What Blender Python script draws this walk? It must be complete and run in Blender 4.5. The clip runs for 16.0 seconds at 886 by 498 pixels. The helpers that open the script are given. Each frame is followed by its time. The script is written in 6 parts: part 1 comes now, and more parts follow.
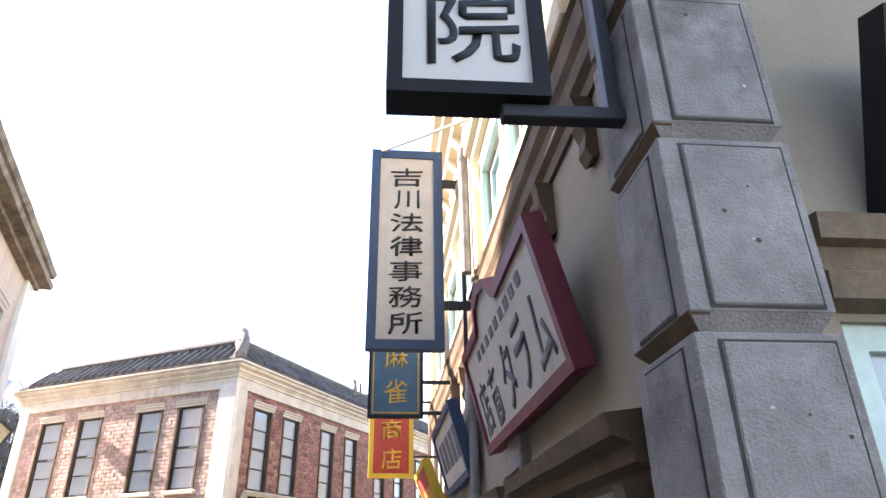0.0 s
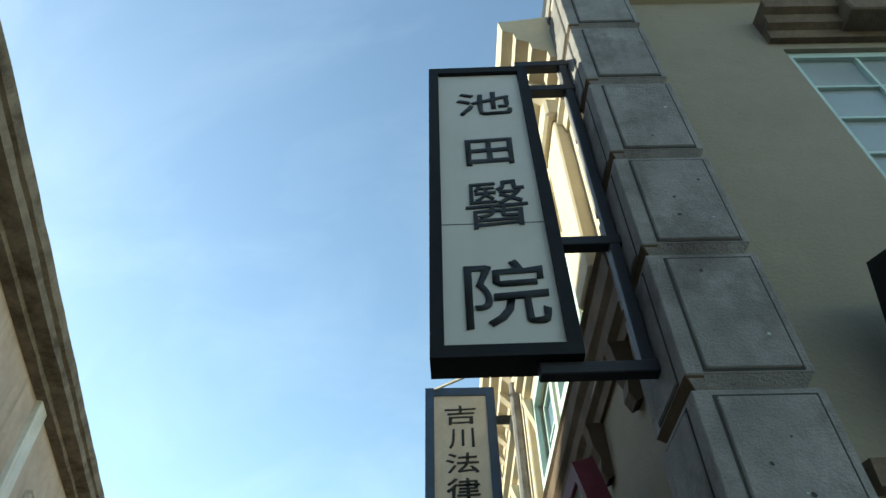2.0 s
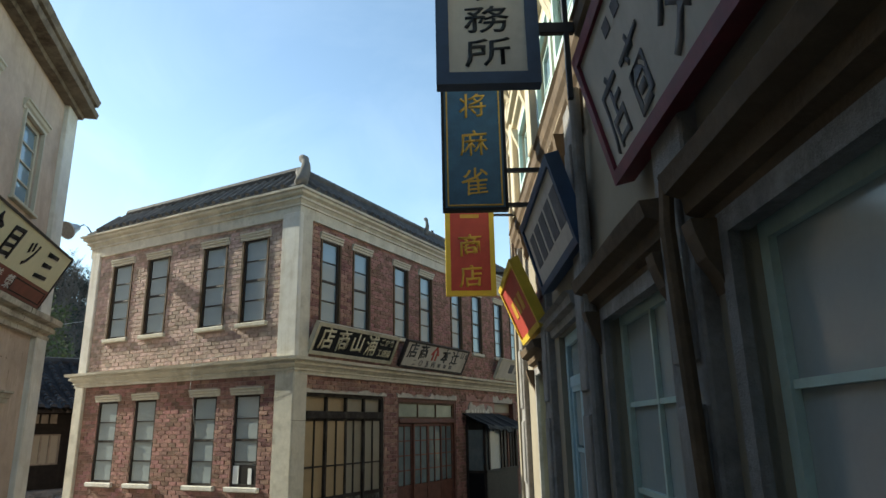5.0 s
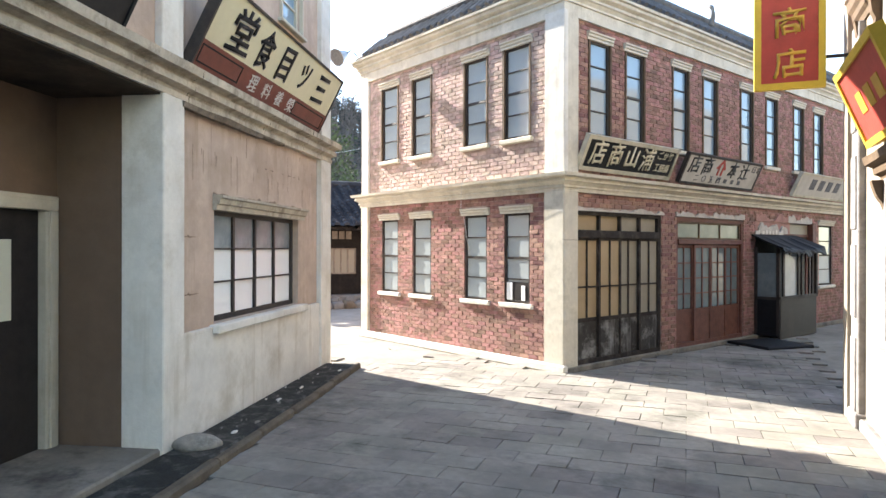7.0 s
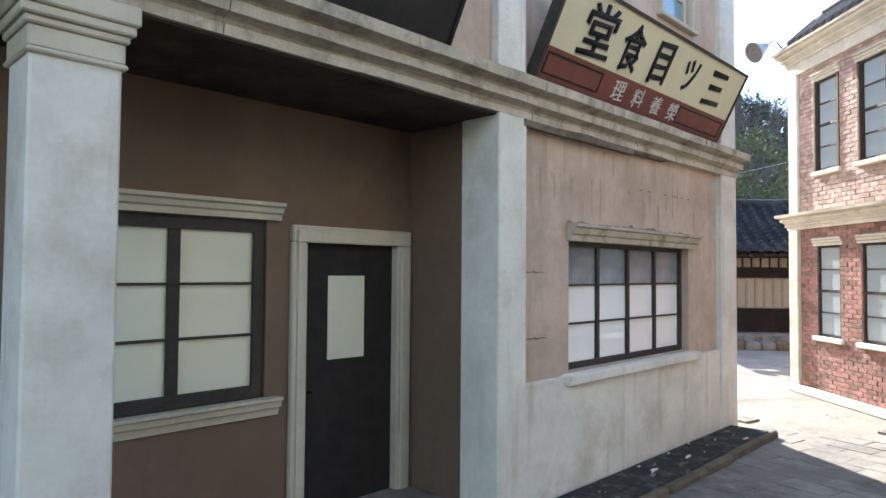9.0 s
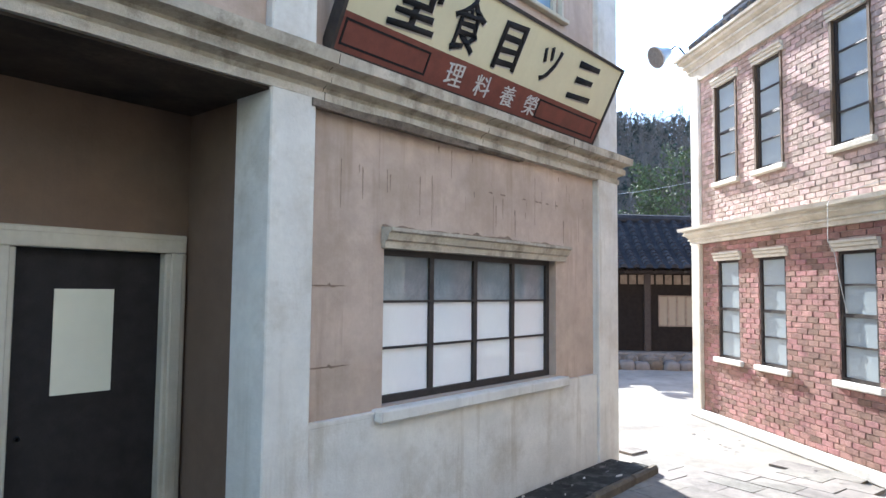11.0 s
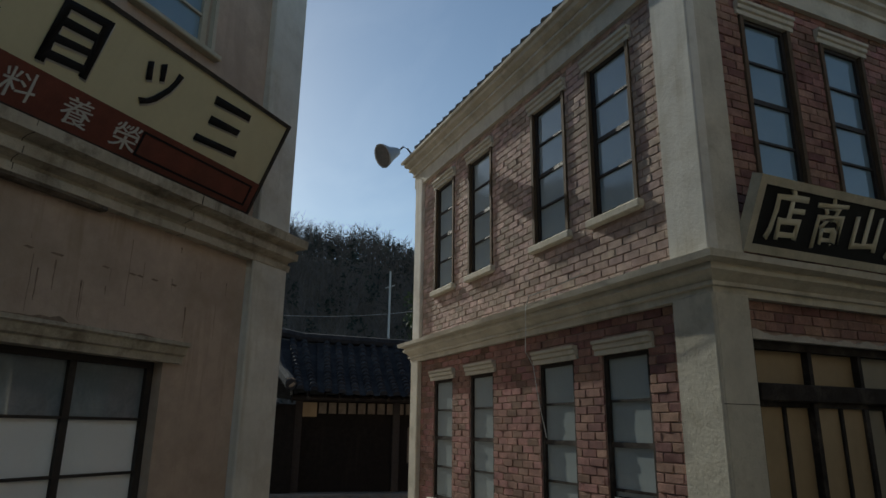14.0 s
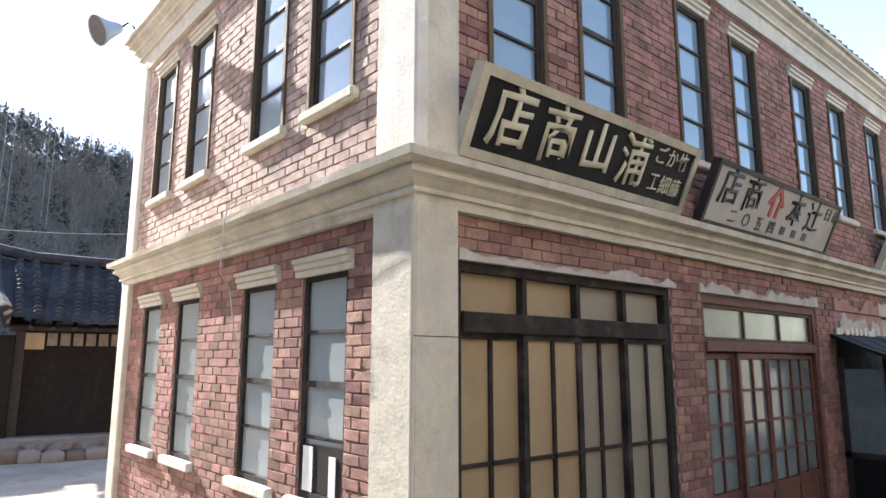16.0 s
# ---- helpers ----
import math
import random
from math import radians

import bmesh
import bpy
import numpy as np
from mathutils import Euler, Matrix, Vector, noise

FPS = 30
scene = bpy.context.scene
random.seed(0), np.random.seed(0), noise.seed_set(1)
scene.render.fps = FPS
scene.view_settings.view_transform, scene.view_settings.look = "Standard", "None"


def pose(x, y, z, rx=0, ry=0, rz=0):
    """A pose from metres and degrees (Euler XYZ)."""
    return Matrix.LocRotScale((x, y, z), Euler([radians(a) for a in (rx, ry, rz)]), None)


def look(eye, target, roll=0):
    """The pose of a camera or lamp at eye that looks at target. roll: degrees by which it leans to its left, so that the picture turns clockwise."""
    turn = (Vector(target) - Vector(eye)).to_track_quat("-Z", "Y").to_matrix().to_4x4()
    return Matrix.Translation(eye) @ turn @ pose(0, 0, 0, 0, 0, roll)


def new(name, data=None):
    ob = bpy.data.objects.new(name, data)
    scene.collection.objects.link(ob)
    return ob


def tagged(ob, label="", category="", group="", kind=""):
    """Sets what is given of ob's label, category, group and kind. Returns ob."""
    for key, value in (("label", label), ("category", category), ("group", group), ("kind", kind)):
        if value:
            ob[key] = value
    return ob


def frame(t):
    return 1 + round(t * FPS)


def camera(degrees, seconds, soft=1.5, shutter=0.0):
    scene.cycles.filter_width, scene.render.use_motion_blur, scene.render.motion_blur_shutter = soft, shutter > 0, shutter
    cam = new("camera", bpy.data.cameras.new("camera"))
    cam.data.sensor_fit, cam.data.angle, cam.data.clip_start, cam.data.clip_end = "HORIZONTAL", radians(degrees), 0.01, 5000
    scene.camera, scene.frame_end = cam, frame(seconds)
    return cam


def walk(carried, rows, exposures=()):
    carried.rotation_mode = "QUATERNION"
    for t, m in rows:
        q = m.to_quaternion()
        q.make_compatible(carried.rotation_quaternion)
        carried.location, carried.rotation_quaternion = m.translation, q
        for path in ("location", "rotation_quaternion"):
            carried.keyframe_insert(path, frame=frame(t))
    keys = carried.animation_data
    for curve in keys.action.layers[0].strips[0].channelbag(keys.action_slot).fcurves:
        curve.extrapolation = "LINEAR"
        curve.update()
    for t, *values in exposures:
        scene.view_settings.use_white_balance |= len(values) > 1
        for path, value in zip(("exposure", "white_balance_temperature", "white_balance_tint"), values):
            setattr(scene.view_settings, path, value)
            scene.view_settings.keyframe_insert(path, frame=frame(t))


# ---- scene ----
cam = camera(68.0, 16.0)
PATH = [
    (0, (0.591, 1.007, 2.233), (-0.075, 2.676, 3.11), -0.9),
    (0.5, (0.602, 0.98, 2.247), (-0.058, 2.545, 3.305), -0.9),
    (1, (0.625, 0.94, 2.262), (-0.036, 2.391, 3.469), -1.2),
    (1.5, (0.668, 0.891, 2.265), (0.013, 2.244, 3.585), -1.3),
    (2, (0.711, 0.851, 2.262), (0.071, 2.103, 3.685), -1.4),
    (2.5, (0.656, 0.891, 2.259), (0.027, 2.087, 3.733), -1.5),
    (3, (0.394, 1.215, 2.21), (-0.247, 2.413, 3.678), -1.3),
    (3.5, (0.2, 1.596, 2.155), (-0.471, 2.849, 3.561), -1.2),
    (4, (0.114, 1.937, 2.021), (-0.66, 3.371, 3.179), -1.2),
    (4.5, (0.017, 2.099, 1.822), (-0.859, 3.729, 2.579), -0.7),
    (4.7, (-0.07, 2.213, 1.787), (-0.955, 3.884, 2.438), -0.6),
    (6.8, (-0.837, 2.908, 1.783), (-2.235, 4.338, 1.775), 0.3),
    (7, (-0.927, 2.953, 1.8), (-2.468, 4.228, 1.798), 0.1),
    (7.5, (-1.179, 3.123, 1.812), (-3.009, 3.93, 1.812), -0.2),
    (8, (-1.471, 3.449, 1.875), (-3.432, 3.838, 1.88), -0.2),
    (8.2, (-1.541, 3.565, 1.887), (-3.521, 3.846, 1.899), -0.2),
    (10.3, (-2.403, 4.758, 1.923), (-4.4, 4.799, 2.011), 0.7),
    (10.5, (-2.514, 4.892, 1.935), (-4.51, 4.974, 2.024), 0.6),
    (11, (-2.66, 5.24, 1.881), (-4.643, 5.47, 2.006), 0.6),
    (11.5, (-2.773, 5.487, 1.958), (-4.732, 5.833, 2.166), 0.5),
    (12, (-3.015, 5.648, 1.948), (-4.926, 6.022, 2.401), 0.7),
    (12.5, (-3.381, 5.962, 1.911), (-5.245, 6.346, 2.526), 0.7),
    (13, (-3.586, 6.29, 1.871), (-5.444, 6.69, 2.494), 0.6),
    (13.5, (-3.785, 6.553, 1.78), (-5.617, 7.1, 2.367), 1.0),
    (14, (-3.985, 7.002, 1.747), (-5.746, 7.788, 2.278), 0.7),
    (14.5, (-4.044, 7.242, 1.794), (-5.679, 8.29, 2.274), 0.3),
    (15, (-4.282, 7.596, 1.764), (-5.845, 8.766, 2.199), 0.3),
    (15.5, (-4.391, 8.001, 1.751), (-5.92, 9.233, 2.13), 0.1),
    (16, (-4.448, 8.259, 1.799), (-5.943, 9.545, 2.135), 0.1),
]
walk(cam, [(t, look(eye, target, roll)) for t, eye, target, roll in PATH],
     [(0, 2.6, 6800, 22), (0.5, 1.72, 6600, 10), (1, 1.15, 6700, 0), (1.5, 1.0, 6600, -4), (2, 0.95, 6600, -6), (2.5, 0.9, 6600, -8), (3, 0.8, 6500, -10),
      (3.5, 0.55, 6400, -12), (4, 0.3, 6400, -9), (4.5, 0.2, 6400, -6), (4.7, 0.4, 6500, -4), (6.5, 2.0, 6400, 10), (7, 2.35, 6350, 11), (7.5, 1.95, 6250, 10),
      (8, 1.8, 6150, 11), (10.3, 2.5, 5950, 10), (10.5, 2.45, 5950, 10), (11, 2.2, 5600, 11), (11.5, 2.2, 5600, 11), (12, 2.3, 5650, 11), (12.5, 2.35, 5650, 11),
      (13, 2.05, 5750, 11), (13.5, 0.97, 6200, 9), (14, -0.7, 6200, 2), (14.5, 0.55, 6450, 14), (15, 1.35, 6150, 11), (15.5, 1.8, 6100, 12), (16, 2.05, 6150, 13)])

# ---- light ----
SUN_AZ, SUN_EL = 98.0, 27.0      # compass of the sun as a yaw from +y, to the left; its height
world = bpy.data.worlds.new("sky")
scene.world = world
world.use_nodes = True
wn = world.node_tree.nodes
sky = wn.new("ShaderNodeTexSky")
sky.sky_type, sky.sun_disc = "NISHITA", False
sky.sun_elevation, sky.sun_rotation = radians(SUN_EL), radians(360 - SUN_AZ)
sky.air_density, sky.dust_density, sky.ozone_density = 1.0, 0.3, 0.5
wn["Background"].inputs["Strength"].default_value = 0.15
wl = world.node_tree.links.new
wc, wm, wz, wr = wn.new("ShaderNodeTexCoord"), wn.new("ShaderNodeMapping"), wn.new("ShaderNodeTexNoise"), wn.new("ShaderNodeMapRange")
wm.inputs["Scale"].default_value, wm.inputs["Rotation"].default_value = (1.0, 2.2, 2.6), (0.3, 0.2, 0.7)
wz.inputs["Scale"].default_value, wz.inputs["Detail"].default_value, wz.inputs["Roughness"].default_value, wz.inputs["Distortion"].default_value = 1.7, 9, 0.6, 0.8
wr.inputs[1].default_value, wr.inputs[2].default_value, wr.inputs[3].default_value, wr.inputs[4].default_value = 0.45, 0.85, 0.0, 0.22
veil, wx = wn.new("ShaderNodeHueSaturation"), wn.new("ShaderNodeMix")       # thin wisps of high cloud
veil.inputs["Saturation"].default_value, veil.inputs["Value"].default_value = 0.55, 1.5
wx.data_type = "RGBA"
wl(wc.outputs["Generated"], wm.inputs["Vector"])
wl(wm.outputs[0], wz.inputs["Vector"])
wl(wz.outputs["Fac"], wr.inputs[0])
wl(sky.outputs[0], veil.inputs["Color"])
wl(wr.outputs[0], wx.inputs[0])
wl(sky.outputs[0], wx.inputs[6])
wl(veil.outputs[0], wx.inputs[7])
wl(wx.outputs[2], wn["Background"].inputs["Color"])
sun = new("sun", bpy.data.lights.new("sun", "SUN"))
sun.data.energy, sun.data.angle, sun.data.color = 5.0, radians(0.6), (1.0, 0.93, 0.82)
sd = Vector((-math.sin(radians(SUN_AZ)) * math.cos(radians(SUN_EL)), math.cos(radians(SUN_AZ)) * math.cos(radians(SUN_EL)), math.sin(radians(SUN_EL))))
sun.matrix_world = look((0, 0, 0), -sd)
sun.location = (-20, 10, 30)

# ---- materials ----
def mat(name, base, rough=0.8, spec=0.3, var=0.25, scale=6.0, dirt=0.0, dirt_col=(0.05, 0.045, 0.04), bump=0.15, bscale=60.0,
        metal=0.0, island=0.0, rand=0.0, streak=0.0, dirt_scale=1.3, placed=False):
    """A weathered surface: broad blotches, fine grain, stains and, if asked, rain streaks and a shade per piece.
    placed: the pattern runs on from piece to piece over the whole surface."""
    m = bpy.data.materials.new(name)
    m.use_nodes = True
    nt = m.node_tree
    N, L = nt.nodes, nt.links.new
    b = N["Principled BSDF"]
    b.inputs["Roughness"].default_value, b.inputs["Metallic"].default_value = rough, metal
    b.inputs["Specular IOR Level"].default_value = spec
    tc = N.new("ShaderNodeTexCoord")
    where = N.new("ShaderNodeNewGeometry").outputs["Position"] if placed else tc.outputs["Object"]
    def nz(sc, detail=6, rough_=0.6, vec=None):
        n = N.new("ShaderNodeTexNoise")
        n.inputs["Scale"].default_value, n.inputs["Detail"].default_value, n.inputs["Roughness"].default_value = sc, detail, rough_
        L(vec or where, n.inputs["Vector"])
        return n.outputs["Fac"]
    def mp(v, a, b_, c=0.0, d=1.0):
        n = N.new("ShaderNodeMapRange")
        n.inputs[1].default_value, n.inputs[2].default_value, n.inputs[3].default_value, n.inputs[4].default_value = a, b_, c, d
        L(v, n.inputs[0])
        return n.outputs[0]
    def mul(v, w):
        n = N.new("ShaderNodeMath")
        n.operation = "MULTIPLY"
        L(v, n.inputs[0])
        if hasattr(w, "is_output"):
            L(w, n.inputs[1])
        else:
            n.inputs[1].default_value = w
        return n.outputs[0]
    def mix(fac, a, b_, mode="MIX"):
        n = N.new("ShaderNodeMix")
        n.data_type, n.blend_type = "RGBA", mode
        for sock, val in ((n.inputs[0], fac), (n.inputs[6], a), (n.inputs[7], b_)):
            if hasattr(val, "is_output"):
                L(val, sock)
            elif isinstance(val, (int, float)):
                sock.default_value = val
            else:
                sock.default_value = (*val, 1)
        return n.outputs[2]
    lo, hi = [c * (1 - var) for c in base], [min(1, c * (1 + var)) for c in base]
    col = mix(mp(nz(scale), 0.3, 0.7), lo, hi)
    col = mix(mp(nz(scale * 9, 3), 0.35, 0.65, 0, 0.35 * var / 0.25), col, [c * 0.72 for c in base])
    if rand:
        oi = N.new("ShaderNodeObjectInfo")
        col = mix(mp(oi.outputs["Random"], 0, 1, 1 - rand, 1 + rand * 0.6), (0, 0, 0), col)
        h = N.new("ShaderNodeHueSaturation")
        L(mp(mul(oi.outputs["Random"], 7.31), 0, 7.31, 0.478, 0.52), h.inputs["Hue"])
        L(col, h.inputs["Color"])
        col = h.outputs[0]
    if island:
        ge = N.new("ShaderNodeNewGeometry")
        col = mix(mp(ge.outputs["Random Per Island"], 0, 1, 1 - island, 1 + island * 0.6), (0, 0, 0), col)
        h = N.new("ShaderNodeHueSaturation")
        L(mp(ge.outputs["Random Per Island"], 0, 1, 0.52, 0.478), h.inputs["Hue"])
        L(col, h.inputs["Color"])
        col = h.outputs[0]
    if streak:
        ma = N.new("ShaderNodeMapping")
        ma.inputs["Scale"].default_value = (1.0, 1.0, 0.07)
        L(where, ma.inputs["Vector"])
        s = mul(mp(nz(7, 4, 0.65, ma.outputs[0]), 0.52, 0.72), mp(nz(0.8, 3), 0.4, 0.6))
        col = mix(mul(s, streak), col, dirt_col)
    if dirt:
        d = mul(mp(nz(dirt_scale, 9, 0.72), 0.5, 0.68), dirt)
        col = mix(d, col, dirt_col)
    L(col, b.inputs["Base Color"])
    if bump:
        bp = N.new("ShaderNodeBump")
        bp.inputs["Strength"].default_value, bp.inputs["Distance"].default_value = bump, 0.01
        L(nz(bscale, 5, 0.65), bp.inputs["Height"])
        L(bp.outputs[0], b.inputs["Normal"])
    return m

M = {}
M["brick"] = mat("weathered_brick", (0.37, 0.212, 0.172), 0.9, 0.18, 0.42, 8, 0.7, (0.175, 0.105, 0.09), 0.9, 50, rand=0.42, dirt_scale=2.6, placed=True)
M["brick_join"] = mat("weathered_brick_wall", (0.37, 0.212, 0.172), 0.9, 0.18, 0.42, 8, 0.7, (0.175, 0.105, 0.09), 0.9, 50, island=0.42, dirt_scale=2.6, placed=True)
# Upper yard bricks: paler base carries the raking sun on limed faces.
M["brick_up"] = mat("limed_brick", (0.52, 0.395, 0.335), 0.9, 0.18, 0.36, 9, 0.65, (0.24, 0.155, 0.13), 0.9, 50, rand=0.32, dirt_scale=3, placed=True)
M["brick_up_join"] = mat("limed_brick_wall", (0.52, 0.395, 0.335), 0.9, 0.18, 0.36, 9, 0.65, (0.24, 0.155, 0.13), 0.9, 50, island=0.32, dirt_scale=3, placed=True)
M["mortar"] = mat("mortar", (0.40, 0.30, 0.25), 0.95, 0.1, 0.25, 5, 0.5, (0.19, 0.125, 0.105), 0.4)
M["stone_paint"] = mat("cream_cement", (0.60, 0.555, 0.455), 0.85, 0.2, 0.14, 3, 0.45, (0.27, 0.235, 0.16), 0.5, 45, streak=0.45, dirt_scale=3.2)
M["trim_cream"] = mat("cream_painted_trim", (0.52, 0.475, 0.375), 0.75, 0.25, 0.12, 3, 0.35, (0.27, 0.22, 0.15), 0.3, 45, streak=0.35)
M["white_cem"] = mat("whitewashed_cement", (0.69, 0.66, 0.59), 0.85, 0.2, 0.12, 2.2, 0.5, (0.38, 0.32, 0.22), 0.4, 45, streak=0.6)
M["pink"] = mat("pinkish_plaster", (0.50, 0.392, 0.312), 0.9, 0.15, 0.16, 1.6, 0.55, (0.30, 0.225, 0.155), 0.3, 50, streak=0.8, dirt_scale=1.0)
# Tan porch plaster; its colour is lowered to stand for the porch's shade.
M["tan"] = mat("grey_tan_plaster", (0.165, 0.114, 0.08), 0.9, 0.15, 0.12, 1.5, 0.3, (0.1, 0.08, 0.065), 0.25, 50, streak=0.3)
M["ledge"] = mat("weathered_ledge_cement", (0.47, 0.42, 0.335), 0.9, 0.15, 0.22, 4, 0.75, (0.12, 0.10, 0.075), 0.5, 40, streak=0.6, dirt_scale=3.6)
# Beige base lowered so that the colour deepens the row's shade.
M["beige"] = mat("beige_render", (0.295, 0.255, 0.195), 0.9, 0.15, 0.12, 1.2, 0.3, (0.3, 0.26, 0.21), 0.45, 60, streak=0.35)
M["granite"] = mat("grey_cast_stone", (0.285, 0.268, 0.255), 0.85, 0.2, 0.28, 4, 0.8, (0.115, 0.10, 0.092), 0.9, 90, streak=0.35, dirt_scale=2.2)
M["scuffed"] = mat("scuffed_black_panel", (0.05, 0.045, 0.04), 0.8, 0.2, 0.4, 9, 0.8, (0.34, 0.33, 0.31), 0.5, 50, streak=0.8, dirt_scale=3)
M["old_render"] = mat("old_pale_render", (0.50, 0.46, 0.40), 0.9, 0.15, 0.2, 6, 0.5, (0.26, 0.2, 0.16), 0.6, 40)
M["soot"] = mat("dried_soot_runs", (0.25, 0.185, 0.14), 0.95, 0.1, 0.35, 20, 0, bump=0.1)
M["soot_pale"] = mat("faint_rain_runs", (0.385, 0.295, 0.235), 0.95, 0.1, 0.25, 9, 0, bump=0.1)
M["grime"] = mat("grimy_broken_cement", (0.19, 0.155, 0.12), 0.95, 0.1, 0.4, 7, 0.8, (0.05, 0.042, 0.035), 0.8, 30, dirt_scale=5)
# Stained plaster, its base darkened further to hold the recess shade.
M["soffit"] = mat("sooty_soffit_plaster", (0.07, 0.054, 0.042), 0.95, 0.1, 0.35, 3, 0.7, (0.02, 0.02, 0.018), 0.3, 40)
M["door_black"] = mat("worn_black_door_paint", (0.022, 0.019, 0.018), 0.7, 0.25, 0.3, 8, 0.3, (0.04, 0.035, 0.03), 0.2, 50)
M["groove"] = mat("dark_groove", (0.07, 0.065, 0.06), 0.95, 0.1, 0.2, 8, 0, bump=0.2)
M["brown"] = mat("brown_painted_moulding", (0.125, 0.085, 0.052), 0.8, 0.25, 0.3, 6, 0.5, (0.05, 0.04, 0.03), 0.35, 50)
M["dusty_brown"] = mat("dusty_brown_moulding", (0.175, 0.13, 0.09), 0.88, 0.15, 0.35, 6, 0.6, (0.07, 0.052, 0.038), 0.5, 45, dirt_scale=4)
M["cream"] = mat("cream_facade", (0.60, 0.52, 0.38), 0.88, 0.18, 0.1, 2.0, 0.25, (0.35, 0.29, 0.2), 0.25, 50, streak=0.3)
M["dark_wood"] = mat("dark_stained_wood", (0.035, 0.028, 0.024), 0.6, 0.35, 0.35, 14, 0.3, (0.09, 0.075, 0.06), 0.3, 80)
M["grey_wood"] = mat("weathered_black_wood", (0.036, 0.030, 0.026), 0.85, 0.15, 0.5, 10, 0.65, (0.12, 0.10, 0.085), 0.5, 60, streak=0.6, dirt_scale=3)
M["red_wood"] = mat("red_brown_wood", (0.145, 0.06, 0.042), 0.65, 0.35, 0.3, 10, 0.3, (0.06, 0.035, 0.03), 0.3, 60)
M["green_wood"] = mat("pale_green_paint", (0.48, 0.60, 0.55), 0.55, 0.4, 0.12, 6, 0.3, (0.3, 0.36, 0.32), 0.15, 50)
M["blue_wood"] = mat("pale_blue_paint", (0.40, 0.55, 0.60), 0.5, 0.4, 0.12, 6, 0.3, (0.22, 0.3, 0.33), 0.15, 50)
# Film-backed panes; the blue of reflected sky is put into the base.
M["glass_blue"] = mat("film_backed_glass", (0.20, 0.29, 0.36), 0.06, 0.9, 0.1, 1.5, 0.2, (0.3, 0.34, 0.35), 0.02, 4)
M["glass_low"] = mat("dusty_glass", (0.34, 0.38, 0.38), 0.14, 0.6, 0.14, 1.5, 0.3, (0.36, 0.37, 0.34), 0.03, 4)
# White base whitened to hold the bright reflections in the hall's lower panes.
M["frosted"] = mat("frosted_white_glass", (0.84, 0.85, 0.83), 0.05, 1.0, 0.08, 1.2, 0, bump=0.02, bscale=3)
# Dark base paints in the dark reflections of the top row.
M["clear_dark"] = mat("clear_glass_before_dim_room", (0.20, 0.23, 0.25), 0.03, 1.0, 0.3, 2.5, 0.3, (0.5, 0.5, 0.47), 0.02, 3)
# Same panes with a paler base, painted for brighter reflected sky.
M["glass_pale"] = mat("dusty_pale_glass", (0.34, 0.40, 0.43), 0.07, 0.8, 0.12, 1.5, 0.3, (0.42, 0.44, 0.43), 0.02, 4)
M["glass_moss"] = mat("green_tinted_pane", (0.24, 0.27, 0.21), 0.25, 0.5, 0.2, 1.5, 0.3, (0.34, 0.36, 0.28), 0.03, 4)
M["frosted_cream"] = mat("papered_cream_glass", (0.62, 0.62, 0.50), 0.14, 0.5, 0.05, 1.5, 0, bump=0.02, bscale=3)
M["paper"] = mat("papered_panel", (0.36, 0.265, 0.15), 0.55, 0.35, 0.14, 1.4, 0.35, (0.24, 0.17, 0.09), 0.05, 20, streak=0.3)
M["paper_grey"] = mat("papered_panel_grey", (0.27, 0.235, 0.175), 0.5, 0.35, 0.12, 1.2, 0.3, (0.19, 0.165, 0.12), 0.05, 20, streak=0.3)
M["glass_green"] = mat("greenish_pane", (0.15, 0.19, 0.195), 0.12, 0.6, 0.25, 1.5, 0.4, (0.30, 0.32, 0.3), 0.03, 4)
M["black"] = mat("black_lacquer", (0.010, 0.010, 0.011), 0.6, 0.2, 0.3, 10, 0.2, (0.035, 0.034, 0.032), 0.15, 60)
M["black_iron"] = mat("black_iron", (0.015, 0.015, 0.019), 0.55, 0.4, 0.3, 12, 0.2, (0.06, 0.05, 0.045), 0.2, 80)
M["sign_white"] = mat("white_sign_board", (0.54, 0.525, 0.49), 0.65, 0.3, 0.05, 2, 0.18, (0.42, 0.38, 0.3), 0.1, 40, streak=0.25)
M["sign_aged"] = mat("aged_sign_board", (0.48, 0.45, 0.40), 0.7, 0.3, 0.1, 3, 0.4, (0.26, 0.23, 0.19), 0.15, 40, streak=0.5)
M["sign_cream"] = mat("cream_sign_board", (0.60, 0.56, 0.38), 0.6, 0.3, 0.06, 2.5, 0.15, (0.42, 0.38, 0.25), 0.1, 40, streak=0.2)
M["navy"] = mat("navy_paint", (0.025, 0.055, 0.115), 0.55, 0.4, 0.2, 8, 0.25, (0.06, 0.09, 0.13), 0.15, 60)
M["blue"] = mat("blue_paint", (0.03, 0.09, 0.16), 0.55, 0.4, 0.2, 8, 0.25, (0.06, 0.09, 0.12), 0.15, 60)
M["maroon"] = mat("maroon_paint", (0.155, 0.022, 0.04), 0.55, 0.4, 0.25, 8, 0.3, (0.08, 0.02, 0.025), 0.15, 60)
M["oxblood"] = mat("oxblood_paint", (0.15, 0.04, 0.025), 0.55, 0.4, 0.2, 8, 0.25, (0.07, 0.03, 0.02), 0.15, 60)
M["red"] = mat("red_paint", (0.38, 0.05, 0.035), 0.55, 0.4, 0.15, 6, 0.2, (0.2, 0.05, 0.03), 0.15, 60)
M["yellow"] = mat("yellow_paint", (0.60, 0.42, 0.04), 0.55, 0.4, 0.12, 8, 0.2, (0.4, 0.28, 0.06), 0.15, 60)
M["gold"] = mat("gold_paint", (0.50, 0.30, 0.04), 0.5, 0.4, 0.15, 8, 0.15, (0.3, 0.2, 0.05), 0.1, 60)
